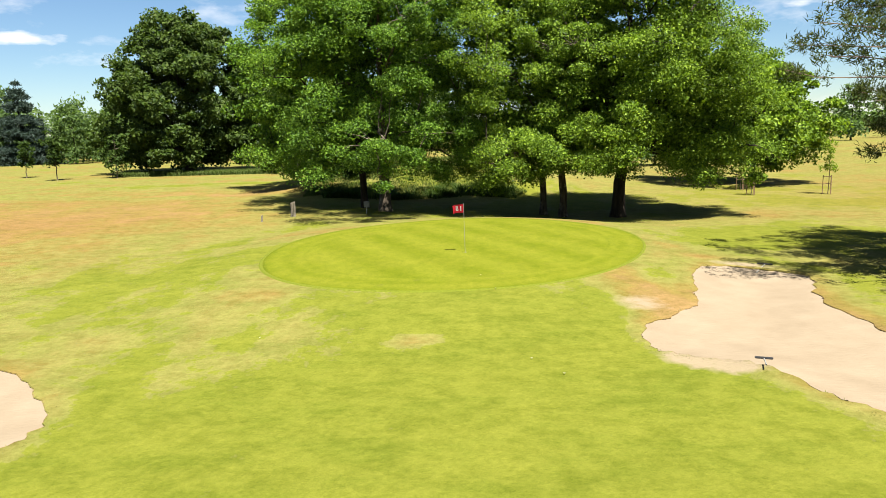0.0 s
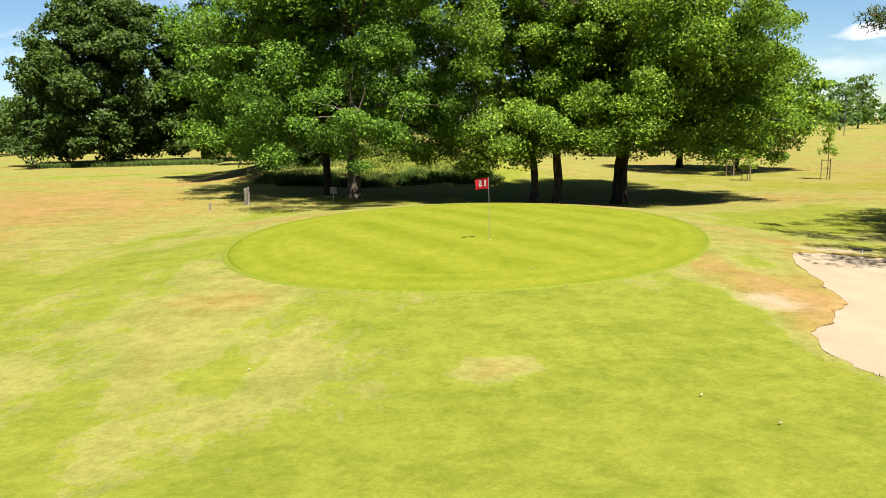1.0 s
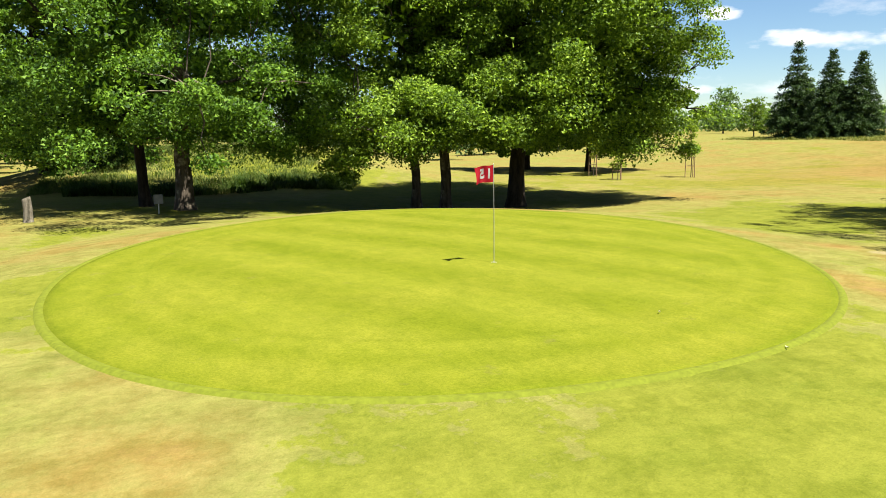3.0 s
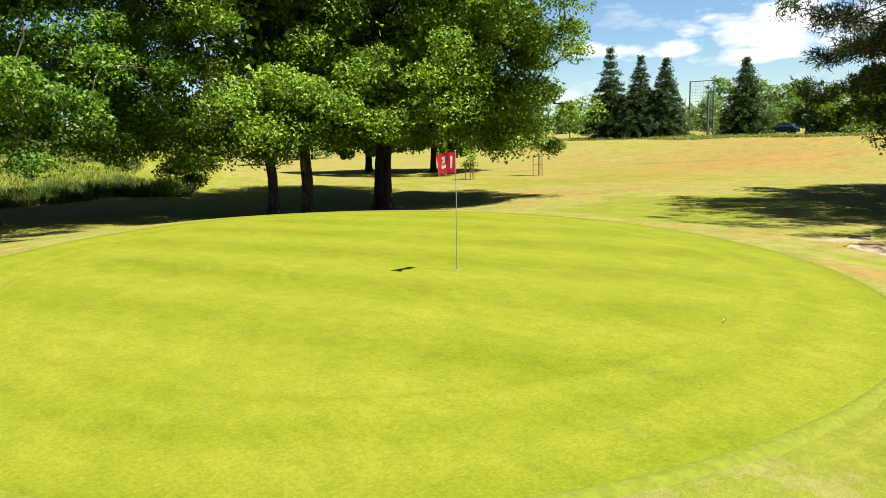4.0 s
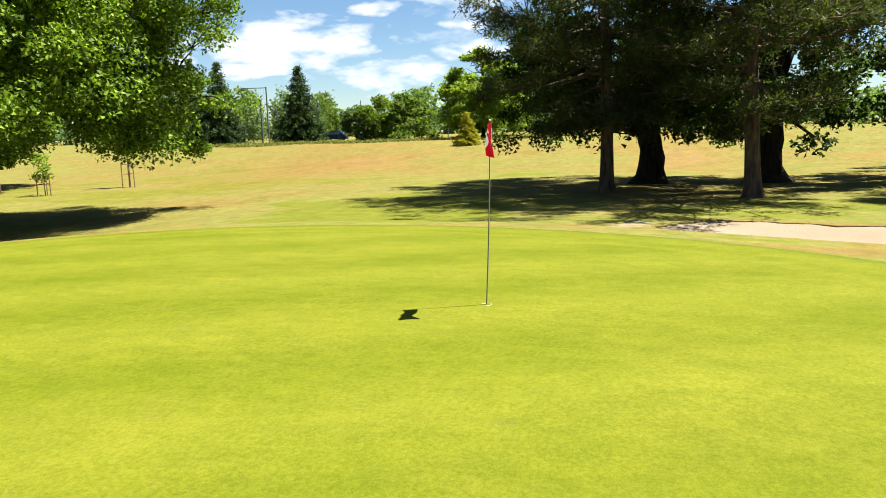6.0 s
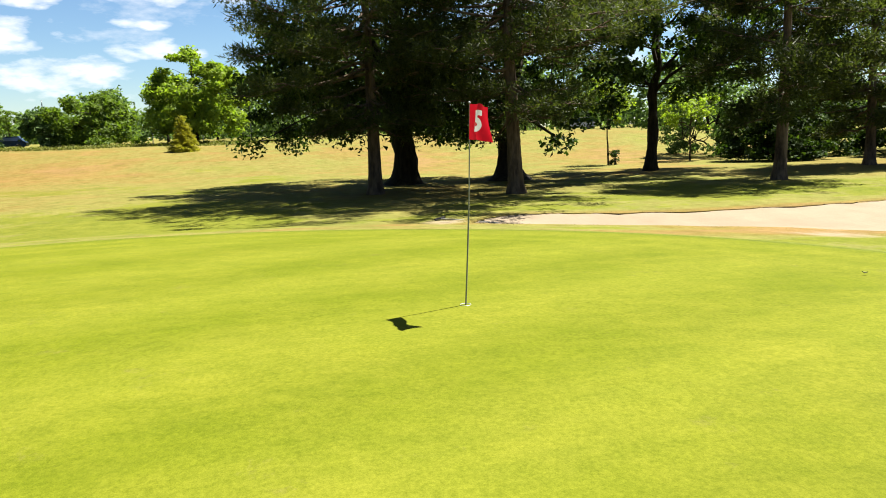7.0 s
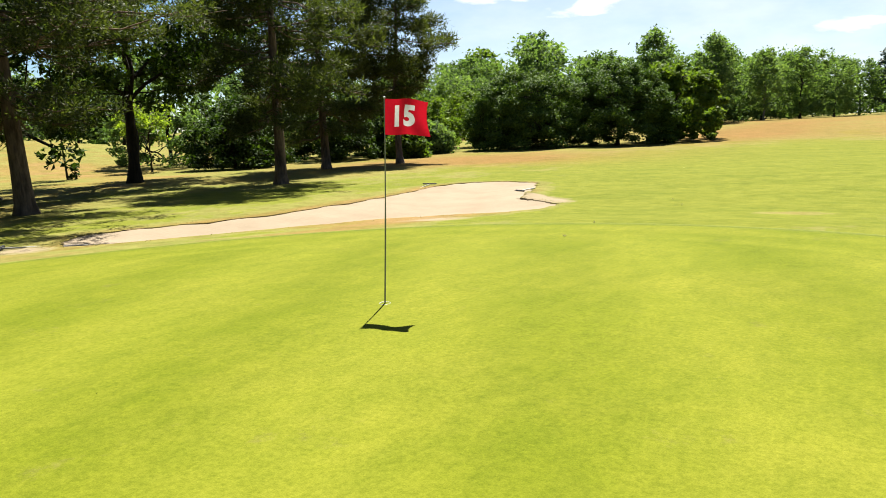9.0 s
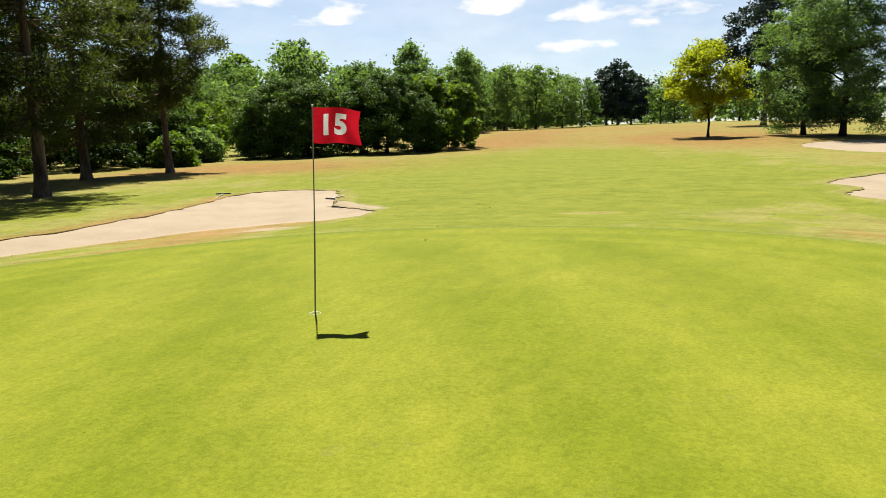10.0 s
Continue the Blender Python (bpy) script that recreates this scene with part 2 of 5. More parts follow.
def green_material():
    """Close-mown putting turf with mower stripes."""
    m = Nodes("putting_turf")
    tc = m.add("ShaderNodeTexCoord")
    mp = m.add("ShaderNodeMapping")
    mp.inputs["Rotation"].default_value = (0, 0, radians(-26))
    m.link(tc.outputs["Object"], mp.inputs[0])
    sp = m.add("ShaderNodeSeparateXYZ")
    m.link(mp.outputs[0], sp.inputs[0])
    wob = m.math("MULTIPLY", m.noise(0.8, 3.0), 0.35)
    wave = m.math("SINE", m.math("MULTIPLY", m.math("ADD", sp.outputs[0], wob), 2.35))
    stripe = m.math("MULTIPLY_ADD", wave, 0.5, 0.5)
    edge = m.attr("edge")
    inner = m.ramp(edge, [(0.80, (1, 1, 1)), (0.845, (0, 0, 0))])
    rim = m.math("SINE", m.math("MULTIPLY", edge, 62.0))
    stripe = m.mix(inner, m.math("MULTIPLY_ADD", rim, 0.3, 0.5), stripe)
    cut = m.ramp(edge, [(0.804, (1, 1, 1)), (0.812, (0.90, 0.92, 0.86)), (0.822, (1.02, 1.02, 1.0)), (0.982, (1, 1, 1)), (0.993, (0.84, 0.89, 0.78))])
    col = m.mix(stripe, (0.0690, 0.0818, 0.0042), (0.0902, 0.0988, 0.0080))
    patch = m.noise(0.34, 7.0, 0.72)
    col = m.mix(m.ramp(patch, [(0.42, (0, 0, 0)), (0.80, (0.8, 0.8, 0.8))]), col, (0.104, 0.104, 0.011))
    scar = m.ramp(m.noise(1.3, 8.0, 0.8), [(0.60, (0, 0, 0)), (0.78, (1, 1, 1))])
    col = m.mix(m.math("MULTIPLY", scar, 0.7), col, (0.0818, 0.0686, 0.0272))
    blot = m.ramp(m.noise(2.6, 6.0, 0.75, stretch=(1.0, 0.5, 1.0, 0.9)), [(0.36, (0.84, 0.88, 0.80)), (0.66, (1.07, 1.05, 1.08))])
    col = m.mix(1.0, col, blot, "MULTIPLY")
    fine = m.noise(26.0, 5.0, 0.75)
    grain = m.noise(110.0, 3.0, 0.7)
    shade = m.ramp(m.math("ADD", m.math("MULTIPLY", fine, 0.5), m.math("MULTIPLY", grain, 0.5)), [(0.36, (0.70, 0.73, 0.56)), (0.64, (1.18, 1.16, 1.18))])
    col = m.mix(1.0, col, shade, "MULTIPLY")
    thin = m.ramp(m.noise(6.5, 6.0, 0.78), [(0.38, (0.91, 0.93, 0.84)), (0.52, (1.0, 1.0, 1.0)), (0.68, (1.05, 1.03, 1.15))])
    col = m.mix(1.0, col, thin, "MULTIPLY")
    col = m.mix(m.ramp(m.noise(0.5, 3.0), [(0.35, (0.2, 0.2, 0.2)), (0.6, (1, 1, 1))]), col, m.mix(1.0, col, cut, "MULTIPLY"))
    m.bump(m.math("ADD", grain, fine), 0.18, 0.012)
    return m.done(col, 0.9, 0.0, 0.04)


def sand_material():
    m = Nodes("sand")
    drift = m.noise(0.8, 4.0, 0.55)
    rake_marks = m.noise(3.0, 4.0, 0.6, stretch=(1.0, 3.5, 1.0, 0.5))
    grain = m.noise(60.0, 4.0, 0.7)
    col = m.ramp(drift, [(0.3, (0.135, 0.106, 0.073)), (0.7, (0.162, 0.130, 0.092))])
    col = m.mix(1.0, col, m.ramp(grain, [(0.3, (0.86, 0.86, 0.85)), (0.7, (1.06, 1.05, 1.04))]), "MULTIPLY")
    m.bump(m.math("ADD", rake_marks, m.math("MULTIPLY", grain, 0.25)), 0.35, 0.05)
    return m.done(col, 0.95, 0.0, 0.1)


TURF = turf_material()
GREEN = green_material()
SAND = sand_material()
SOIL = bark_material("lip_soil", (0.058, 0.038, 0.017), (0.189, 0.128, 0.063), 9.0)
COLLAR = plain_material("collar_turf", (0.066, 0.078, 0.0060), 0.9, 0, 0.2, 14.0, 0.1)
LEAF_ASH = leaf_material("leaf_ash", (0.0086, 0.024, 0.0037), (0.060, 0.121, 0.011), (0.162, 0.256, 0.027), 0.36)
LEAF_MAPLE = leaf_material("leaf_maple", (0.011, 0.026, 0.0040), (0.076, 0.133, 0.011), (0.202, 0.285, 0.026), 0.36)
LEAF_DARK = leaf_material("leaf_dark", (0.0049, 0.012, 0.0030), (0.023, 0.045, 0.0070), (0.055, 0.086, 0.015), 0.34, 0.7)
LEAF_CHESTNUT = leaf_material("leaf_chestnut", (0.012, 0.026, 0.0055), (0.032, 0.056, 0.0097), (0.061, 0.088, 0.017), 0.32)
# leaves of the distance: its bluish haze is put into these two colours
LEAF_FAR_HAZE = leaf_material("leaf_far_haze", (0.037, 0.071, 0.026), (0.085, 0.132, 0.048), (0.131, 0.180, 0.075), 0.50, 0.85)
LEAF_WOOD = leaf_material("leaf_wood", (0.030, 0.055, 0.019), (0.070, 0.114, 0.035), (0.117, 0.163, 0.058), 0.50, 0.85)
LEAF_LIGHT = leaf_material("leaf_light", (0.036, 0.067, 0.0080), (0.067, 0.107, 0.013), (0.094, 0.134, 0.023), 0.50)
LEAF_YOUNG = leaf_material("leaf_young", (0.084, 0.132, 0.013), (0.155, 0.216, 0.023), (0.223, 0.277, 0.039), 0.6)
LEAF_BUSH = leaf_material("leaf_bush", (0.013, 0.031, 0.0067), (0.040, 0.074, 0.013), (0.090, 0.133, 0.022), 0.25, 0.7)
LEAF_GOLD = leaf_material("leaf_gold", (0.112, 0.125, 0.0081), (0.178, 0.193, 0.011), (0.216, 0.240, 0.020), 0.6, 0.8)
NEEDLE = leaf_material("pine_needle", (0.015, 0.022, 0.0069), (0.043, 0.056, 0.016), (0.070, 0.078, 0.024), 0.45)
NEEDLE_BLUE = leaf_material("spruce_needle", (0.0097, 0.023, 0.0075), (0.024, 0.047, 0.013), (0.054, 0.088, 0.024), 0.15)
NEEDLE_GOLD = leaf_material("golden_needle", (0.143, 0.141, 0.0097), (0.232, 0.213, 0.020), (0.287, 0.263, 0.035), 0.45)
NEEDLE_CEDAR = leaf_material("cedar_needle", (0.012, 0.020, 0.017), (0.022, 0.037, 0.031), (0.036, 0.053, 0.047), 0.15)
BARK = bark_material("bark", (0.017, 0.013, 0.0092), (0.078, 0.063, 0.046), 5.0, (0.176, 0.158, 0.115))
BARK_DARK = bark_material("dark_bark", (0.0061, 0.0049, 0.0037), (0.030, 0.023, 0.016), 5.0)
BARK_PINE = bark_material("pine_bark", (0.032, 0.022, 0.017), (0.138, 0.098, 0.068), 4.0)
BARK_BIRCH = bark_material("birch_bark", (0.037, 0.034, 0.031), (0.184, 0.178, 0.160), 3.5)
LONG_GRASS = leaf_material("long_grass", (0.030, 0.054, 0.0082), (0.055, 0.080, 0.017), (0.091, 0.104, 0.037), 0.45, 0.8)
SHORT_GRASS = leaf_material("short_grass", (0.065, 0.082, 0.011), (0.101, 0.109, 0.021), (0.154, 0.141, 0.045), 0.3, 0.7)
WOOD = plain_material("stake_wood", (0.108, 0.066, 0.034), 0.85, 0, 0.35, 14.0)
OLD_WOOD = plain_material("weathered_wood", (0.108, 0.093, 0.068), 0.9, 0, 0.4, 10.0)
STEEL = plain_material("galvanised_steel", (0.115, 0.126, 0.130), 0.5, 0.7, 0.15)
RUBBER = plain_material("black_plastic", (0.018, 0.018, 0.020), 0.6, 0, 0.25)
GREY_ALU = plain_material("grey_aluminium", (0.20, 0.20, 0.19), 0.42, 0.3, 0.15)
WHITE = plain_material("white_paint", (0.325, 0.325, 0.316), 0.45, 0, 0.05)
RED = cloth_material("red_cloth", (0.235, 0.0036, 0.0098))
WHITE_CLOTH = cloth_material("white_cloth", (0.334, 0.334, 0.325))
GREY_BOX = plain_material("grey_box", (0.11, 0.11, 0.105), 0.6, 0, 0.2)
CAR_SILVER = plain_material("silver_paint", (0.45, 0.46, 0.50), 0.3, 0.4, 0.05)
CAR_BLUE = plain_material("dark_blue_paint", (0.03, 0.05, 0.10), 0.25, 0.2, 0.05)
GLASS_DARK = plain_material("car_glass", (0.02, 0.03, 0.05), 0.08, 0, 0.1, 3.0, 0.8)
DRY_LEAF = plain_material("dry_leaf", (0.325, 0.312, 0.226), 0.8, 0, 0.2, 20.0)
TYRE = plain_material("tyre_rubber", (0.02, 0.02, 0.02), 0.85, 0, 0.2)


# ---- the ground's shape ----
def sstep(a, b, v):
    t = min(1.0, max(0.0, (v - a) / (b - a)))
    return t * t * (3 - 2 * t)


def green_q(x, y):
    """1 on the edge of the putting green, less inside."""
    u, v = x - 1.45, y - 32.67
    c, s = math.cos(1.13), math.sin(1.13)
    return math.hypot((c * u + s * v) / 10.7, (-s * u + c * v) / 7.95)


def ground_z(x, y):
    z = -0.45 - 0.012 * (60 * math.tanh(x / 60) - 20) - 0.010 * (75 * math.tanh(y / 75))
    z -= 0.55 * math.exp(-((x - 11) / 10) ** 2 - ((y - 51) / 8) ** 2)
    z += 2.3 * sstep(44, 78, x) * sstep(-30, 4, y)
    z += 1.3 * sstep(-25, -90, y) + 1.2 * sstep(-90, -260, y)
    z += 2.7 * sstep(60, 82, y) * sstep(24, 8, x) * sstep(-20, -6, x)
    w = 1 - sstep(1.0, 1.75, green_q(x, y))
    zg = -0.02 * (x - 1.33) - 0.0011 * ((x - 1.33) ** 2 + (y - 29.67) ** 2)
    return z * (1 - w) + zg * w


def spline_loop(ctrl, per=8):
    """A closed smooth curve through a few corner points of the plan."""
    n, pts = len(ctrl), []
    for i in range(n):
        p0, p1, p2, p3 = (np.array(ctrl[(i + k) % n], float) for k in (-1, 0, 1, 2))
        for j in range(per):
            t = j / per
            pts.append(0.5 * (2 * p1 + (p2 - p0) * t + (2 * p0 - 5 * p1 + 4 * p2 - p3) * t * t + (3 * p1 - p0 - 3 * p2 + p3) * t ** 3))
    return np.array(pts)


BUNKER_EAST = spline_loop([(11.3, 27.6), (10.1, 26.7), (9.0, 23.6), (8.3, 21.7), (7.2, 20.4), (6.0, 19.2), (5.6, 17.5), (5.95, 16.75), (6.6, 16.3),
                           (7.4, 15.72), (8.0, 14.5), (8.5, 13.2), (9.05, 11.9), (9.9, 10.5), (11.4, 9.95), (12.9, 10.5), (13.3, 12.1), (12.8, 14.4), (12.4, 17.0),
                           (12.4, 19.4), (12.6, 22.0), (13.5, 24.4), (14.1, 26.0), (13.0, 27.3)])
BUNKER_WEST = spline_loop([(-7.5, 12.9), (-7.7, 11.7), (-8.5, 10.2), (-7.9, 8.3), (-9.2, 5.8), (-11.4, 3.4), (-14.5, 3.2), (-16.5, 7), (-16.2, 12), (-13.8, 16.6), (-10.6, 16.4), (-8.8, 14.9)])
BUNKER_SOUTH = spline_loop([(-13.4, -28), (-13.2, -20), (-13.9, -13.5), (-16.5, -9.5), (-22, -9), (-26, -20), (-23.5, -33), (-17, -33)])
BUNKERS = [("bunker_east", BUNKER_EAST), ("bunker_west", BUNKER_WEST), ("bunker_south", BUNKER_SOUTH)]


def loop_distance(loop, x, y):
    """Distances of many points to a closed curve, negative inside it."""
    x, y = np.asarray(x, float), np.asarray(y, float)
    best = np.full(x.shape, 1e9)
    inside = np.zeros(x.shape, bool)
    for a, b in zip(loop, np.roll(loop, -1, 0)):
        d = b - a
        t = np.clip(((x - a[0]) * d[0] + (y - a[1]) * d[1]) / (d @ d + 1e-12), 0, 1)
        best = np.minimum(best, np.hypot(x - a[0] - t * d[0], y - a[1] - t * d[1]))
        cross = ((a[1] > y) != (b[1] > y)) & (x < (b[0] - a[0]) * (y - a[1]) / (b[1] - a[1] + 1e-12) + a[0])
        inside ^= cross
    return np.where(inside, -best, best)


def spot(x, y, cx, cy, rx, ry=None, turn=0.0):
    ry = ry or rx
    c, s = math.cos(turn), math.sin(turn)
    u, v = c * (x - cx) + s * (y - cy), -s * (x - cx) + c * (y - cy)
    return np.exp(-(u / rx) ** 2 - (v / ry) ** 2)


def cover(x, y):
    """How dry, lush, sandy and brown the turf is."""
    dry = 0.30 * spot(x, y, -30, 45, 16, 22) + 0.9 * spot(x, y, -0.3, 17.9, 0.9, 0.6) + 0.9 * spot(x, y, 7.3, 22.6, 1.7, 2.4) + 0.32 * spot(x, y, -28, 50, 17, 13) + 0.05 * spot(x, y, -1, 8, 7, 7) + 0.5 * spot(x, y, 55, 52, 14, 7, 0.4)
    dry += 0.30 * spot(x, y, -4.5, 39.5, 5.0, 1.2, 0.5) + 0.5 * spot(x, y, -5.5, 22.5, 1.6, 0.9) + 0.20 * spot(x, y, -9, 19, 4, 2.0, 0.4) + 0.5 * spot(x, y, 60, 25, 25, 5)
    dry += 0.6 * spot(x, y, -22, 70, 12, 5) + 0.7 * spot(x, y, 48, 9, 14, 3, -0.2) + 0.5 * spot(x, y, 22, 48, 9, 5) + 0.4 * spot(x, y, 7.0, 26.0, 1.0, 3.0)
    # lush at (3, 52) greens the turf and deepens the trees' shade by colour
    lush = 0.45 * spot(x, y, 33, 56, 18, 14) + 0.5 * spot(x, y, 2, 72, 14, 10) + 0.30 * spot(x, y, -12, 12, 5, 7) + 0.15 * spot(x, y, -3, 14, 8, 7) + 0.40 * spot(x, y, 4, 18, 5, 4) + 1.0 * spot(x, y, 3, -6, 10, 24) + 0.30 * spot(x, y, 3, 22, 5, 2.5) + 0.5 * spot(x, y, 3, 52, 16, 7) + 0.7 * spot(x, y, -27, 86, 12, 2.4, 0.2) + 0.6 * spot(x, y, 22, 38, 12, 5) + 0.5 * spot(x, y, 8, 29, 2.5, 6) + 0.5 * spot(x, y, 17, 16, 4, 12) + 0.5 * spot(x, y, -25, 67, 12, 2.2, -0.1) + 0.45 * spot(x, y, 1, 4, 9, 9) + 0.45 * spot(x, y, -10, 29, 5, 12)
    u, v = x - 1.45, y - 32.67
    ring = np.hypot((math.cos(1.13) * u + math.sin(1.13) * v) / 10.7, (-math.sin(1.13) * u + math.cos(1.13) * v) / 7.95)
    dry += 0.30 * np.exp(-((ring - 1.09) / 0.06) ** 2) * np.clip((x - 3.5) / 3, 0, 1)
    for loop in (BUNKER_EAST, BUNKER_WEST):
        dry += 0.55 * np.exp(-(np.maximum(0, loop_distance(loop, x, y)) / 0.75) ** 2)
    sandy = 2.0 * spot(x, y, 6.65, 15.9, 1.15, 0.55, -0.66) + 0.85 * spot(x, y, 6.6, 21.6, 1.1, 1.3) + 0.4 * spot(x, y, 8.4, 24.2, 0.6, 1.4) + 1.0 * spot(x, y, 12.6, 28.2, 1.8, 0.7, -0.2)
    # brown at (11.4, 29.6) is bare soil together with painted tree shade
    brown = 0.9 * spot(x, y, 24, -8, 10, 7) + 0.9 * spot(x, y, 15, -48, 6, 26) + 0.8 * spot(x, y, -9, -42, 8, 20) + 0.7 * spot(x, y, 8, -95, 40, 36) + 0.5 * spot(x, y, 27, 1, 5, 6) + 0.5 * spot(x, y, -29, 46, 11, 9) + 0.15 * spot(x, y, -16, 31, 4, 3) + 0.35 * spot(x, y, -40, 62, 14, 5) + 0.35 * spot(x, y, 50, 57, 18, 5, 0.3) + 0.10 * spot(x, y, -5, 38.5, 4, 1.2, 0.5) + 0.8 * spot(x, y, -4, -47, 4, 10) + 0.9 * spot(x, y, 11.4, 29.6, 0.9, 0.5) + 0.45 * spot(x, y, 4, -42, 26, 12) + 0.7 * spot(x, y, 21, -3, 6, 4) + 0.36 * spot(x, y, 46, 60, 28, 22)
    return [np.clip(v, 0, 1) for v in (dry, lush, sandy, brown)]


# ---- mesh helpers ----
def mesh_of(name, verts, faces, mat, smooth=False):
    """A mesh from numpy arrays; faces is one array or a list of arrays of equal width each."""
    me = bpy.data.meshes.new(name)
    groups = faces if isinstance(faces, list) else [faces]
    verts = np.asarray(verts, np.float32)
    idx = np.concatenate([np.asarray(f, np.int32).ravel() for f in groups])
    tot = np.concatenate([np.full(len(f), f.shape[1], np.int32) for f in groups])
    me.vertices.add(len(verts)); me.vertices.foreach_set("co", verts.ravel())
    me.loops.add(len(idx)); me.loops.foreach_set("vertex_index", idx)
    me.polygons.add(len(tot))
    me.polygons.foreach_set("loop_start", np.concatenate([[0], np.cumsum(tot)[:-1]]).astype(np.int32))
    me.polygons.foreach_set("loop_total", tot)
    me.update(calc_edges=True)
    me.polygons.foreach_set("use_smooth", np.full(len(tot), smooth, bool))
    me.materials.append(mat)
    return me


def set_attr(me, name, values):
    a = me.attributes.new(name, "FLOAT", "POINT")
    a.data.foreach_set("value", np.asarray(values, np.float32))


def piece(name, me, parent=None, label=""):
    ob = new(name, me)
    if parent is not None:
        ob.parent = parent
    if label:
        ob["label"] = label
    return ob


def part(name, bm, mat, parent, label=""):
    me = bpy.data.meshes.new(name)
    bm.to_mesh(me)
    bm.free()
    me.materials.append(mat)
    return piece(name, me, parent, label)


def merge(parts):
    """Joins (verts, faces) pairs, faces all of the same width."""
    vs, fs, n = [], [], 0
    for v, f in parts:
        vs.append(v); fs.append(np.asarray(f) + n); n += len(v)
    return np.concatenate(vs), np.concatenate(fs)


def tube(path, radii, sides=8):
    """A tapered tube along a path, as quads."""
    path = np.asarray(path, float)
    n = len(path)
    tang = np.gradient(path, axis=0)
    tang /= np.linalg.norm(tang, axis=1)[:, None] + 1e-9
    ref = np.array([0.31, 0.95, 0.05]) if abs(tang[0][2]) > 0.8 else np.array([0, 0, 1.0])
    u = np.cross(tang, ref); u /= np.linalg.norm(u, axis=1)[:, None] + 1e-9
    v = np.cross(tang, u)
    a = np.arange(sides) / sides * 2 * np.pi
    ring = path[:, None, :] + np.asarray(radii)[:, None, None] * (np.cos(a)[None, :, None] * u[:, None, :] + np.sin(a)[None, :, None] * v[:, None, :])
    verts = ring.reshape(-1, 3)
    i, j = np.meshgrid(np.arange(n - 1), np.arange(sides), indexing="ij")
    k = (j + 1) % sides
    faces = np.stack([i * sides + j, i * sides + k, (i + 1) * sides + k, (i + 1) * sides + j], -1).reshape(-1, 4)
    return verts, faces


def unit(v):
    return v / (np.linalg.norm(v, axis=-1, keepdims=True) + 1e-9)


def leaves(rng, pts, out, size, wide=0.36, up=0.45, loose=0.8, droop=0.0):
    """Pointed leaf blades at the points, turned mostly up and outwards."""
    n = len(pts)
    nrm = unit(out * 0.55 + np.array([0, 0, up]) + rng.normal(size=(n, 3)) * loose)
    a = unit(np.cross(nrm, rng.normal(size=(n, 3))))
    a[:, 2] -= droop
    a = unit(a)
    b = np.cross(nrm, a)
    s = size * rng.uniform(0.65, 1.3, size=(n, 1))
    verts = np.stack([pts - a * s * 0.45 + b * s * wide, pts - a * s * 0.30 - b * s * wide * 1.2, pts + a * s * 0.75], 1).reshape(-1, 3)
    return verts, np.arange(n * 3).reshape(-1, 3)


def needles(rng, pts, out, size, per=7, width=0.028):
    """Tufts of narrow blades that spread from each point."""
    n = len(pts)
    base = np.repeat(pts, per, 0) + rng.normal(size=(n * per, 3)) * size * 0.32
    d = unit(np.repeat(out, per, 0) * 0.7 + rng.normal(size=(n * per, 3)) * 0.75 + np.array([0, 0, 0.25]))
    side = unit(np.cross(d, rng.normal(size=(n * per, 3))))
    s = size * rng.uniform(0.7, 1.2, size=(n * per, 1))
    verts = np.stack([base + side * width, base - side * width, base + d * s], 1).reshape(-1, 3)
    return verts, np.arange(n * per * 3).reshape(-1, 3)


def sphere_points(rng, n, fill=0.45):
    d = unit(rng.normal(size=(n, 3)))
    return d * rng.uniform(0, 1, size=(n, 1)) ** fill, d


def crown_clumps(rng, n, height, base, radius, top=0.55, low=0.62, gap=0.38, belly=0.42, lobed=1.0):
    """Places for clumps of leaves inside an egg-shaped, uneven crown. top/low: relative width near the top and the bottom."""
    out = []
    seed = rng.uniform(0, 50, 3)
    lobes = rng.uniform(0, 2 * np.pi, 3)
    while len(out) < n:
        h = rng.uniform(0, 1) ** 0.85
        prof = (low + (1 - low) * math.sin(h / belly * math.pi / 2)) if h < belly else math.cos((h - belly) / (1 - belly) * math.pi / 2) ** top
        if rng.uniform() > prof ** 1.2:
            continue
        ang = rng.uniform(0, 2 * np.pi)
        uneven = 1 + lobed * (0.14 * math.sin(2 * ang + lobes[0]) + 0.12 * math.sin(3 * ang + lobes[1] + 5 * h) + 0.10 * math.sin(5 * ang + lobes[2] - 7 * h))
        r = min(1.06 * radius, radius * prof * uneven * rng.uniform(0, 1) ** 0.42)
        p = np.array([r * math.cos(ang), r * math.sin(ang), base + h * (height - base)])
        if noise.noise(Vector(p * 0.33 + seed)) > gap - 0.55:
            out.append(p)
    return np.array(out)


def bent(rng, a, b, n=6, wob=0.06, sag=0.0):
    """A crooked path from a to b."""
    a, b = np.asarray(a, float), np.asarray(b, float)
    t = np.linspace(0, 1, n)[:, None]
    length = np.linalg.norm(b - a)
    p = a + (b - a) * t
    w = rng.normal(size=(n, 3)) * wob * length
    w[0] = 0; w[-1] = 0
    p = p + w * 0.6
    p[:, 2] += sag * length * np.sin(np.pi * t[:, 0])
    return p


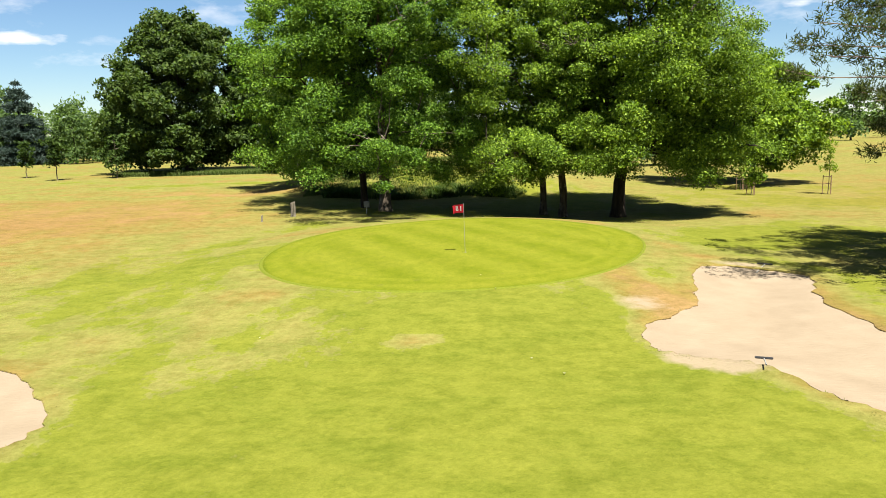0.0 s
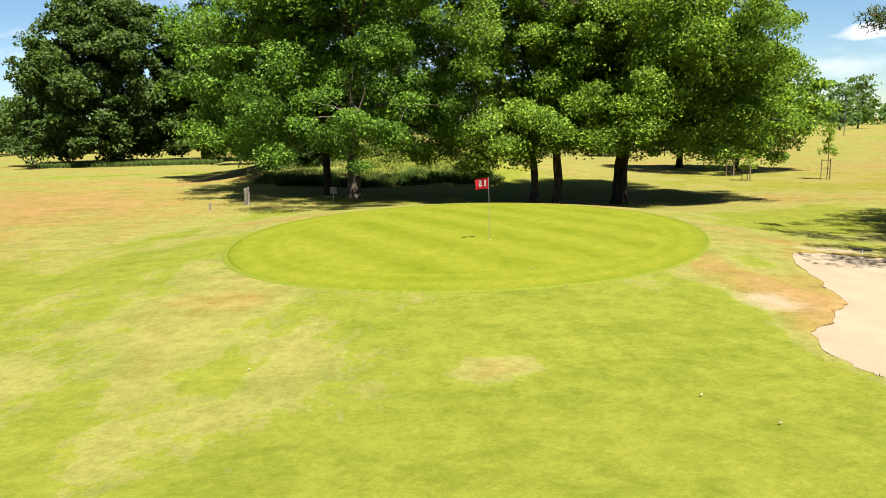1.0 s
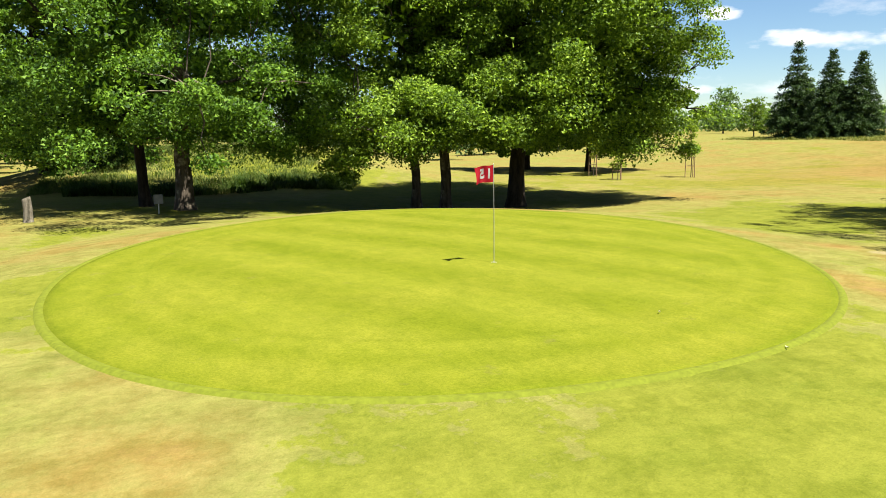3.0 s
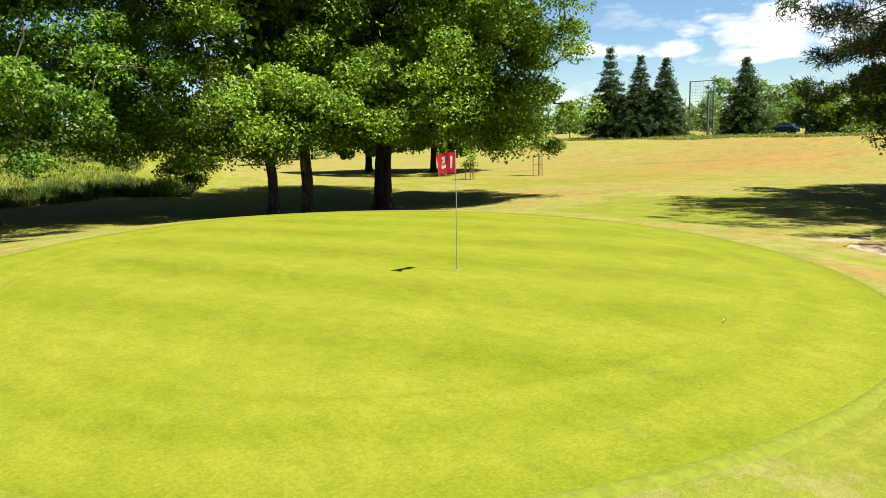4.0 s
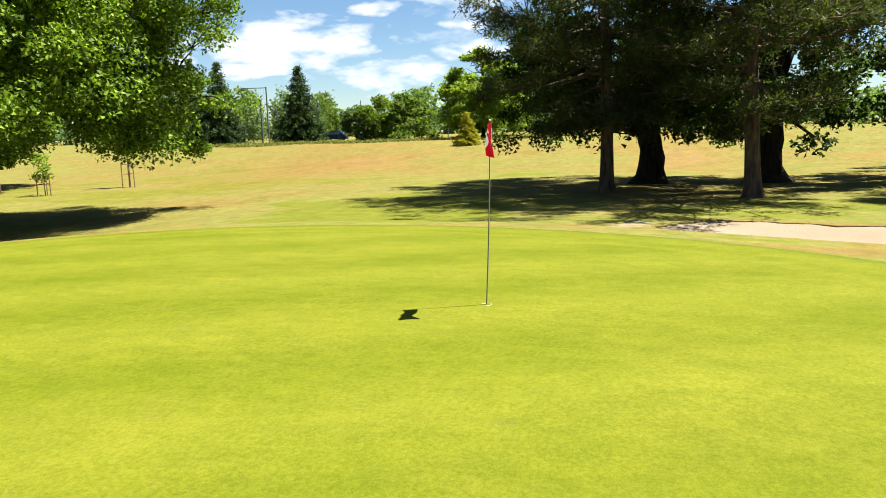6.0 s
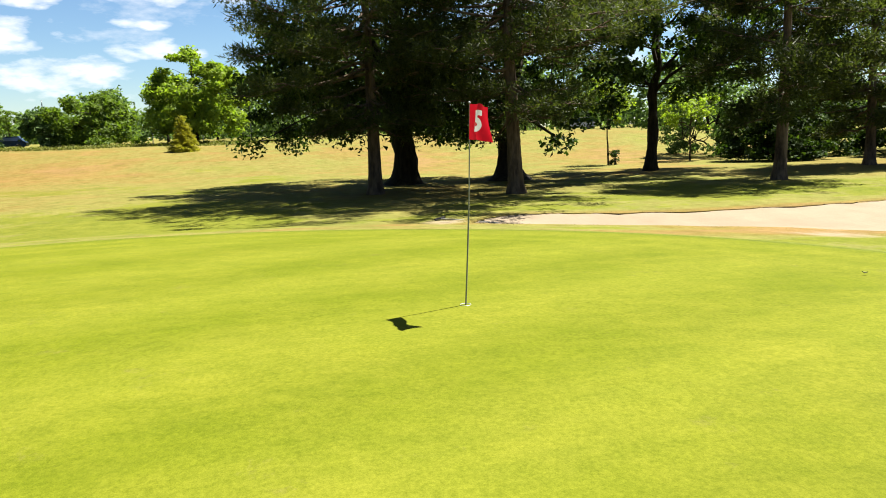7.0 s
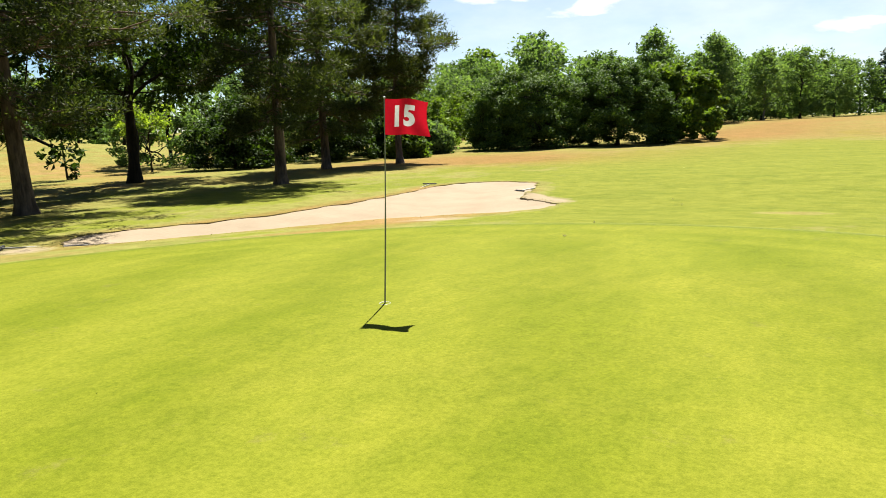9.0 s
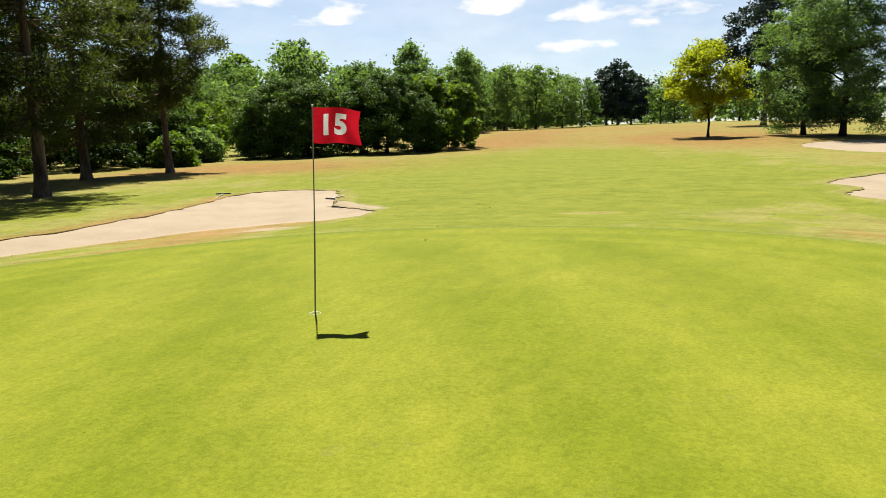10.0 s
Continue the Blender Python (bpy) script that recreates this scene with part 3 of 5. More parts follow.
def broad_tree(name, x, y, height, radius, label, leaf=LEAF_ASH, bark=BARK, base=2.6, trunk_r=0.32, lean=(0, 0), clumps=190, per=170, size=0.23,
               clump_r=1.05, seed=1, limbs=9, top=0.55, low=0.62, gap=0.38, fork=0.0, hang=0.0, category="tree", group="", flare=1.5, wide=0.36, side_way=(0, 0), belly=0.42, twigs=True, shift=(0, 0), feather=False, boughs=(), under=0.30, core=0, lobed=1.0):
    """A deciduous tree: a tapered crooked trunk, limbs, branches to the clumps, and single leaves in uneven clumps."""
    rng = np.random.default_rng(seed)
    root = tagged(new(name), label, category, group)
    root.location = (x, y, ground_z(x, y))
    lean = np.array([*lean, 0.0])
    t = np.linspace(0, 1, 11)
    th = height * 0.86
    path = np.stack([lean[0] * t * th, lean[1] * t * th, t * th - 0.15], 1)
    path[1:, :2] += rng.normal(size=(10, 2)) * 0.022 * height * t[1:, None]
    rad = trunk_r * (1 - 0.86 * t) * (1 + (flare - 1) * np.exp(-t * 26))
    fine_t = np.linspace(0, 1, 31)
    fine = np.stack([np.interp(fine_t, t, path[:, k]) for k in range(3)], 1)
    fr = np.interp(fine_t, t, trunk_r * (1 - 0.86 * t)) * (1 + (flare - 1) * np.exp(-fine_t * 40))
    v, f = tube(fine, fr, 12)
    v[:, :2] += (np.sin(v[:, 2:3] * 3 + v[:, :1] * 9) * 0.03 * trunk_r / 0.3)
    piece("trunk", mesh_of("trunk", v, f, bark, True), root)
    c = crown_clumps(rng, clumps, height, base, radius, top, low, gap, belly, lobed)
    axis = lambda z: np.array([np.interp(z, path[:, 2], path[:, 0]), np.interp(z, path[:, 2], path[:, 1]), z])
    c[:, 0] += lean[0] * c[:, 2]; c[:, 1] += lean[1] * c[:, 2]
    far_side = np.maximum(0, c[:, 0] * side_way[0] + c[:, 1] * side_way[1]) / radius
    c[:, :2] *= (1 + far_side)[:, None]
    c[:, 0] += shift[0]; c[:, 1] += shift[1]
    if hang:
        edge = np.hypot(c[:, 0], c[:, 1]) / radius
        c[:, 2] -= hang * edge ** 2 * (1 - (c[:, 2] - base) / (height - base))
    for link in (1.6, 2.0, 2.5, 3.2, 9.0):
        joined = np.zeros(len(c), bool)
        todo = [int(np.linalg.norm(c - np.median(c, axis=0), axis=1).argmin())]
        while todo:
            k = todo.pop()
            near = np.flatnonzero((np.linalg.norm(c - c[k], axis=1) < link * clump_r) & ~joined)
            joined[near] = True
            todo += near.tolist()
        if joined.mean() > 0.86:
            break
    c = c[joined]
    heads = []
    for bx, by, bz, br, bn in boughs:
        tip = np.array([bx, by, bz])
        p = bent(rng, axis(max(base + 0.6, bz + 1.4)), tip, 9, 0.03, 0.10)
        v, f = tube(p, np.linspace(0.085, 0.02, 9), 7)
        piece("limb", mesh_of("limb", v, f, bark, True), root)
        heads.append(p)
        along = p[rng.integers(4, 9, bn)]
        c = np.concatenate([c, along + rng.normal(size=(bn, 3)) * np.array([0.6, 0.6, 0.42]) * br])
    order = rng.permutation(len(c))
    for i in range(limbs):
        tip = c[order[i]]
        z0 = max(base * 0.92 + 0.2, min(th * 0.9, tip[2] - np.hypot(tip[0], tip[1]) * rng.uniform(0.35, 0.75)))
        a = axis(z0)
        p = bent(rng, a, tip, 9, 0.035, 0.13)
        r0 = np.interp(z0, path[:, 2], rad) * rng.uniform(0.42, 0.62)
        v, f = tube(p, np.linspace(r0, 0.025, 9), 7)
        piece("limb", mesh_of("limb", v, f, bark, True), root)
        heads.append(p)
    heads = np.concatenate(heads + [np.stack([axis(z) for z in np.linspace(base, th, 14)])])
    if twigs:
        thin = []
        for p in c[order[limbs:]]:
            d = np.linalg.norm(heads - p, axis=1) + 2.0 * np.maximum(0, heads[:, 2] - p[2])
            a = heads[d.argmin()]
            if np.linalg.norm(p - a) > 3.4:
                continue
            thin.append(tube(bent(rng, a, p, 4, 0.08, 0.05), np.linspace(0.045, 0.012, 4), 3))
        v, f = merge(thin)
        piece("branchwork", mesh_of("branchwork", v, f, bark, True), root)["kind"] = "stuff"
    pos, out = [], []
    middle = np.array([0, 0, base + 0.45 * (height - base)])
    for p in c:
        cr = clump_r * rng.uniform(0.5, 1.3)
        q, d = sphere_points(rng, int(per * rng.uniform(0.6, 1.3)), 0.42)
        if feather:
            q = rng.normal(size=q.shape) * 0.62
        q *= np.array([1.0, 1.0, 0.62]) * cr
        keep = rng.uniform(size=len(q)) > under * (d[:, 2] < -0.15)
        pos.append((p + q)[keep]); out.append(unit(d * 0.7 + unit(p - middle) * 0.6)[keep])
    v, f = leaves(rng, np.concatenate(pos), np.concatenate(out), size, wide)
    if core:
        # larger sprays of leaves added deep inside to block light and darken the crown
        inner = np.array([axis(z) for z in c[:, 2]])
        inside = np.repeat(inner + (c - inner) * 0.66, core, 0)
        inside = inside + rng.normal(size=inside.shape) * np.array([0.75, 0.75, 0.6])
        inside = inside[inside[:, 2] > base + 0.8]
        v, f = merge([(v, f), leaves(rng, inside, unit(rng.normal(size=inside.shape)), 0.24, 0.40)])
    piece("crown", mesh_of("crown", v, f, leaf), root)
    return root


def pine_tree(name, x, y, height, radius, label, base=4.0, trunk_r=0.27, lean=(0, 0), seed=1, whorls=15, per_whorl=5, tufts=22, needle=NEEDLE, size=0.30, group="pines", width=0.034, blades=4, side_way=(0, 0), low_reach=0.62):
    """A pine: a straight scaly trunk, level branches in rings and tufts of needles towards their ends."""
    rng = np.random.default_rng(seed)
    root = tagged(new(name), label, "pine tree", group)
    root.location = (x, y, ground_z(x, y))
    t = np.linspace(0, 1, 28)
    path = np.stack([lean[0] * t * height, lean[1] * t * height, t * height - 0.15], 1)
    path[:, 0] += 0.10 * np.sin(t * 7 + seed); path[:, 1] += 0.08 * np.sin(t * 5 + 2 * seed)
    path[:, :2] -= path[:1, :2]
    rad = trunk_r * (1 - 0.9 * t) * (1 + 0.55 * np.exp(-t * 40))
    v, f = tube(path, rad, 12)
    piece("trunk", mesh_of("trunk", v, f, BARK_PINE, True), root)
    pos, out, wood = [], [], []
    for w in range(whorls):
        h = (w + rng.uniform(-0.5, 0.5)) / whorls
        z0 = base + max(0, h) * (height - base)
        reach = radius * (low_reach + (1 - low_reach) * math.sin(min(1.0, h / 0.4) * math.pi / 2)) * (1 - max(0, h - 0.45) / 0.62) ** 0.8
        a0 = rng.uniform(0, 6.28)
        for b in range(per_whorl):
            if rng.uniform() < 0.14:
                continue
            z = max(base * 0.8, z0 + rng.normal() * 0.35)
            ang = a0 + b / per_whorl * 6.28 + rng.normal() * 0.25
            L = reach * rng.uniform(0.55, 1.15) * (1 + min(1.0, max(0.0, (z - 5.5) / 2.5)) * max(0.0, math.cos(ang) * side_way[0] + math.sin(ang) * side_way[1]))
            a = np.array([np.interp(z, path[:, 2], path[:, 0]), np.interp(z, path[:, 2], path[:, 1]), z])
            rise = 0.36 * h - 0.22 + rng.normal() * 0.18
            tip = a + np.array([math.cos(ang) * L, math.sin(ang) * L, min(L, 4.5) * (rise if L < 5.5 else max(rise, -0.12))])
            p = bent(rng, a, tip, 7, 0.035, -0.05)
            wood.append(tube(p, np.linspace(max(0.02, np.interp(z, path[:, 2], rad) * 0.35), 0.012, 7), 5))
            n_sub = int(3 + L * 2.2)
            for k in range(n_sub):
                u = rng.uniform(0.3, 1.0)
                s0 = np.array([np.interp(u * 6, range(7), p[:, j]) for j in range(3)])
                side = unit(np.array([-math.sin(ang), math.cos(ang), 0]) * rng.choice([-1, 1]) + 0.6 * np.array([math.cos(ang), math.sin(ang), 0.25]))
                s1 = s0 + side * rng.uniform(0.35, 0.9) * (1.15 - 0.5 * u)
                wood.append(tube(np.stack([s0, (s0 + s1) / 2 + rng.normal(size=3) * 0.03, s1]), [0.014, 0.010, 0.006], 4))
                m = int(tufts * rng.uniform(0.5, 1.2))
                q, d = sphere_points(rng, m, 0.6)
                pos.append(s1 + q * np.array([0.52, 0.52, 0.40])); out.append(unit(d + 0.5 * side))
    v, f = merge(wood)
    piece("branchwork", mesh_of("branchwork", v, f, BARK_PINE, True), root)["kind"] = "stuff"
    v, f = needles(rng, np.concatenate(pos), np.concatenate(out), size, blades, width)
    piece("crown", mesh_of("crown", v, f, needle), root)
    return root


def spruce_tree(name, x, y, height, radius, label, needle=NEEDLE_BLUE, seed=1, layers=30, group="spruces", blade=0.36, tufts=18, category="spruce tree", base=0.25):
    """A spruce: a narrow cone of drooping branches in many layers."""
    rng = np.random.default_rng(seed)
    root = tagged(new(name), label, category, group)
    root.location = (x, y, ground_z(x, y))
    t = np.linspace(0, 1, 12)
    v, f = tube(np.stack([0 * t, 0 * t, t * height - 0.1], 1), 0.020 * height * (1 - 0.96 * t), 8)
    piece("trunk", mesh_of("trunk", v, f, BARK_DARK, True), root)
    pos, out, wood = [], [], []
    for w in range(layers):
        h = (w + rng.uniform(-0.2, 0.9)) / layers
        h = min(0.985, max(0.0, h))
        z0 = base + h * (height - base) * 0.985
        reach = radius * (1 - h) ** 0.92 + 0.10
        n = max(5, int(14 * (1 - h) + 4))
        for b in range(n):
            ang = b / n * 6.28 + rng.uniform(0, 0.5) + w
            L = reach * rng.uniform(0.68, 1.16)
            z = z0 + rng.normal() * 0.10
            a = np.array([0, 0, z]); way = np.array([math.cos(ang), math.sin(ang), 0])
            tip = a + way * L + np.array([0, 0, -0.26 * L + 0.25 * h])
            wood.append(tube(bent(rng, a, tip, 4, 0.02, 0.05), [0.03, 0.022, 0.015, 0.008], 4))
            m = max(6, int(tufts * L / radius * 1.8))
            u = rng.uniform(0.15, 1.0, size=(m, 1)) ** 0.7
            p = a + (tip - a) * u + rng.normal(size=(m, 3)) * np.array([0.16, 0.16, 0.07]) * (0.5 + 0.12 * height / 4)
            pos.append(p); out.append(unit(way + np.array([0, 0, -0.15]) + rng.normal(size=(m, 3)) * 0.45))
    v, f = merge(wood)
    piece("branchwork", mesh_of("branchwork", v, f, BARK_DARK, True), root)["kind"] = "stuff"
    v, f = needles(rng, np.concatenate(pos), np.concatenate(out), blade, 5, blade * 0.16)
    piece("crown", mesh_of("crown", v, f, needle), root)
    return root


# ---- ground, green, bunkers ----
def axis_steps(lo, hi, step, far, grow=1.16):
    inner = list(np.arange(lo, hi + 1e-6, step))
    up, s = [], step
    while (up[-1] if up else hi) < far:
        s *= grow
        up.append((up[-1] if up else hi) + s)
    dn, s = [], step
    while (dn[-1] if dn else lo) > -far:
        s *= grow
        dn.append((dn[-1] if dn else lo) - s)
    return np.array(dn[::-1] + inner + up)


def make_ground():
    xs, ys = axis_steps(-19, 40, 0.42, 1600), axis_steps(-2, 66, 0.42, 1600)
    gx, gy = np.meshgrid(xs, ys, indexing="ij")
    gz = np.array([ground_z(a, b) for a, b in zip(gx.ravel(), gy.ravel())]).reshape(gx.shape)
    gz = gz + 0.05 * np.sin(gx * 0.23 + 1.3) * np.sin(gy * 0.19) * np.clip((np.hypot(gx - 2, gy - 30) - 14) / 10, 0, 1)
    for _, loop in BUNKERS:
        near = loop_distance(loop, gx.ravel(), gy.ravel()).reshape(gx.shape)
        gz = np.where(near < -0.02, gz - 1.2 * np.clip(-near / 0.5, 0.3, 1), gz)
    q = np.array([green_q(a, b) for a, b in zip(gx.ravel(), gy.ravel())]).reshape(gx.shape)
    gz = np.where(q < 0.97, gz - 0.05, gz)
    nx, ny = gx.shape
    i, j = np.meshgrid(np.arange(nx - 1), np.arange(ny - 1), indexing="ij")
    faces = np.stack([i * ny + j, (i + 1) * ny + j, (i + 1) * ny + j + 1, i * ny + j + 1], -1).reshape(-1, 4)
    me = mesh_of("ground", np.stack([gx.ravel(), gy.ravel(), gz.ravel()], 1), faces, TURF, True)
    for n, v in zip(("dry", "lush", "sandy", "brown"), cover(gx.ravel(), gy.ravel())):
        set_attr(me, n, v)
    tagged(new("ground", me), "mown meadow turf, green with straw-dry patches", "grass", kind="structure")


def surface(x, y):
    """The turf's height with its gentle waves."""
    return ground_z(x, y) + 0.05 * math.sin(x * 0.23 + 1.3) * math.sin(y * 0.19) * min(1, max(0, (math.hypot(x - 2, y - 30) - 14) / 10))


def ring_mesh(name, rings, mat, close_centre=None, smooth=True):
    """Quads between closed rings of equally many points."""
    n = len(rings[0])
    verts = np.concatenate(rings)
    faces = []
    for r in range(len(rings) - 1):
        for k in range(n):
            faces.append((r * n + k, r * n + (k + 1) % n, (r + 1) * n + (k + 1) % n, (r + 1) * n + k))
    return mesh_of(name, verts, np.array(faces), mat, smooth)


def make_green():
    c, s = math.cos(1.13), math.sin(1.13)
    a = np.linspace(0, 2 * np.pi, 160, endpoint=False)
    wob = 1 + 0.012 * np.sin(3 * a + 1) + 0.008 * np.sin(5 * a)

    def ring(q, lift):
        u, v = 10.7 * q * np.cos(a) * wob, 7.95 * q * np.sin(a) * wob
        x, y = 1.45 + c * u - s * v, 32.67 + s * u + c * v
        return np.stack([x, y, [surface(i, j) + lift for i, j in zip(x, y)]], 1)

    qs = [0.0005] + list(np.linspace(0.03, 0.95, 32)) + [0.985, 1.0]
    me = ring_mesh("putting_green", [ring(q, 0.018) for q in qs] + [ring(1.003, -0.03)], GREEN)
    set_attr(me, "edge", np.repeat(qs + [1.0], len(a)))
    tagged(new("putting_green", me), "close-mown oval putting green with mower stripes", "putting green", kind="structure")
    me = ring_mesh("green_collar", [ring(0.992, -0.02), ring(1.001, 0.020), ring(1.005, 0.032), ring(1.012, 0.030), ring(1.020, -0.03)], COLLAR)
    tagged(new("green_collar", me), "slightly longer dark green collar round the putting green", "grass", kind="structure")


def make_bunker(name, loop):
    n = len(loop)
    tang = np.roll(loop, -1, 0) - np.roll(loop, 1, 0)
    nor = np.stack([tang[:, 1], -tang[:, 0]], 1)
    nor /= np.linalg.norm(nor, axis=1)[:, None] + 1e-9
    area = 0.5 * np.sum(loop[:, 0] * np.roll(loop[:, 1], -1) - loop[:, 1] * np.roll(loop[:, 0], -1))
    if area < 0:
        nor = -nor
    rng = np.random.default_rng(len(loop))
    rag = np.convolve(np.tile(rng.normal(size=n), 3), [0.2, 0.6, 0.2], "same")[n:2 * n] * 0.075

    def ring(off, lift, ragged=0.0):
        p = loop + nor * (off + rag * ragged)[:, None] if np.ndim(off) else loop + nor * (off + rag[:, None] * ragged)
        return np.stack([p[:, 0], p[:, 1], [surface(i, j) + lift * (1 + 4.5 * spot(i, j, 7.75, 15.1, 0.75) if lift > 0 else 1) for i, j in p]], 1)

    turf = ring_mesh("turf_edge", [ring(0.85, -0.03), ring(0.55, 0.014), ring(0.22, 0.022), ring(0.03, 0.026, 1.4), ring(-0.03, 0.0, 1.4)], TURF)
    lipx = np.array([v.co[:2] for v in turf.vertices])
    for k, v in zip(("dry", "lush", "sandy", "brown"), cover(lipx[:, 0], lipx[:, 1])):
        set_attr(turf, k, v)
    root = tagged(new(name), "pale raked sand bunker with a ragged turf lip", "sand bunker", kind="structure")
    piece("turf_edge", turf, root)
    piece("soil_face", ring_mesh("soil_face", [ring(-0.020, 0.014, 1.4), ring(0.0, -0.01, 0.6), ring(-0.05, -0.06, 1), ring(-0.08, -0.30)], SOIL), root, "dark bare soil of the lip")
    # sand: a grid that dips towards the middle, cut by the loop
    x0, y0 = loop.min(0) - 0.2
    x1, y1 = loop.max(0) + 0.2
    xs, ys = np.arange(x0, x1, 0.28), np.arange(y0, y1, 0.28)
    gx, gy = np.meshgrid(xs, ys, indexing="ij")
    d = loop_distance(loop, gx.ravel(), gy.ravel()).reshape(gx.shape)
    gz = np.array([surface(a, b) for a, b in zip(gx.ravel(), gy.ravel())]).reshape(gx.shape)
    gz = gz - 0.004 - 0.21 * np.clip(-d / 2.6, 0, 1) ** 0.9
    ny = len(ys)
    i, j = np.meshgrid(np.arange(len(xs) - 1), np.arange(ny - 1), indexing="ij")
    near = np.maximum.reduce([d[:-1, :-1], d[1:, :-1], d[1:, 1:], d[:-1, 1:]])
    keep = (near < 0.30).ravel()
    faces = np.stack([i * ny + j, (i + 1) * ny + j, (i + 1) * ny + j + 1, i * ny + j + 1], -1).reshape(-1, 4)[keep]
    piece("sand", mesh_of("sand", np.stack([gx.ravel(), gy.ravel(), gz.ravel()], 1), faces, SAND, True), root, "pale pinkish sand")


make_ground()
make_green()
for bunker_name, bunker_loop in BUNKERS:
    make_bunker(bunker_name, bunker_loop)


# ---- flag ----
def make_flag():
    root = tagged(new("golf_flag"), "red golf flag with white number on a thin pole", "golf flag")
    foot, head = Vector((1.333, 29.668, surface(1.333, 29.668))), Vector((1.302, 29.590, 2.09))
    root.location = foot
    top = head - foot
    t = np.linspace(-0.05, 1, 12)
    path = np.array([top * float(k) for k in t])
    path[:, 1] -= 0.012 * np.sin(np.pi * np.clip(t, 0, 1))
    v, f = tube(path, np.where(t < 0.5, 0.0085, 0.0065), 10)
    piece("pole", mesh_of("pole", v, f, GREY_ALU, True), root, "thin pale metal pole")
    bm = bmesh.new()
    bmesh.ops.create_uvsphere(bm, u_segments=12, v_segments=8, radius=0.012, matrix=Matrix.Translation(top))
    part("knob", bm, WHITE, root)
    a = np.linspace(0, 2 * np.pi, 28, endpoint=False)
    ring = lambda r, z: np.stack([r * np.cos(a), r * np.sin(a), np.full(28, z)], 1)
    piece("cup_rim", ring_mesh("cup_rim", [ring(0.053, -0.06), ring(0.053, 0.020), ring(0.058, 0.022), ring(0.060, 0.010)], GREY_ALU), root, "pale rim of the hole")
    way = Vector((-0.97, -0.22, 0)).normalized()
    side = Vector((-way.y, way.x, 0))
    up = top.normalized()
    W, H = 0.48, 0.35

    def cloth(u, w):
        """Point of the cloth; u along the flag, w down from its top edge, both in metres."""
        ripple = 0.030 * math.sin(u * 13 + w * 4) * min(1, u * 5) + 0.018 * math.sin(u * 24 - w * 9) * min(1, u * 4)
        sag = 0.10 * u * u / W
        return top - up * (0.012 + w + sag * (1 - 0.45 * w / H) + 0.006 * math.sin(u * 17)) + way * (0.008 + u * (0.985 - 0.05 * math.sin(w * 9))) + side * ripple

    txt = bpy.data.curves.new("number", "FONT")
    txt.body, txt.size, txt.align_x, txt.align_y = "15", 0.265, "CENTER", "CENTER"
    txt.offset, txt.resolution_u, txt.space_character = 0.013, 6, 1.22
    tob = bpy.data.objects.new("number", txt)
    scene.collection.objects.link(tob)
    flat = bpy.data.meshes.new_from_object(tob.evaluated_get(bpy.context.evaluated_depsgraph_get()))
    bpy.data.objects.remove(tob)
    bm = bmesh.new()
    bm.from_mesh(flat)
    bmesh.ops.triangulate(bm, faces=bm.faces[:])
    tris = [[(W * 0.44 + q.co.x, H * 0.50 - q.co.y) for q in face.verts] for face in bm.faces]
    bm.free()
    # one sheet of cloth, the white number printed right through it
    nu, nw = 176, 128
    k = nw + 1
    grid = np.array([cloth(W * i / nu, H * j / nw) for i in range(nu + 1) for j in range(nw + 1)])
    i, j = np.meshgrid(np.arange(nu), np.arange(nw), indexing="ij")
    f = np.stack([i * k + j, (i + 1) * k + j, (i + 1) * k + j + 1, i * k + j + 1], -1).reshape(-1, 4)
    cu, cw = (W * (i + 0.5) / nu).ravel(), (H * (j + 0.5) / nw).ravel()
    white = np.zeros(len(f), bool)
    for (ax, ay), (bx, by), (cx, cy) in tris:
        s1 = (bx - ax) * (cw - ay) - (by - ay) * (cu - ax)
        s2 = (cx - bx) * (cw - by) - (cy - by) * (cu - bx)
        s3 = (ax - cx) * (cw - cy) - (ay - cy) * (cu - cx)
        white |= ((s1 >= 0) & (s2 >= 0) & (s3 >= 0)) | ((s1 <= 0) & (s2 <= 0) & (s3 <= 0))
    cl = piece("cloth", mesh_of("cloth", grid, f[~white], RED, True), root, "red cloth, slightly rippled by wind")
    piece("number", mesh_of("number", grid, f[white], WHITE_CLOTH, True), cl, "white number 15")


make_flag()


# ---- trees beside the green ----
def place(x, y, turn=0.0, scale=1.0, squash=1.0):
    return pose(x, y, surface(x, y), 0, 0, turn) @ Matrix.Diagonal((scale, scale, scale * squash, 1))


NORTH = "trees north of the green"
broad_tree("ash_tree", -5.5, 55.5, 23.0, 7.4, "tall ash tree with pale green leaves and leaning dark trunk", LEAF_ASH, BARK_DARK, 3.4, 0.28, (-0.06, 0.01), 300, 740, 0.124, 1.15, 11, 14, group=NORTH, belly=0.25, hang=1.4, gap=0.34, low=0.9, shift=(0, -0.6), under=0.55, core=36, boughs=[(-3.2, -2.4, 3.2, 1.1, 9)])
broad_tree("ash_tree", -3.75, 53.0, 23.5, 8.4, "tall ash tree with pale green leaves and forked mottled trunk", LEAF_ASH, BARK, 4.0, 0.42, (0.0, 0.0), 350, 740, 0.124, 1.18, 12, 16, group=NORTH, belly=0.25, hang=1.6, gap=0.34, low=0.9, shift=(0.5, -0.9), under=0.55, core=36, boughs=[(3.8, -1.6, 3.0, 1.1, 11), (-1.4, -2.8, 3.4, 1.0, 7)])
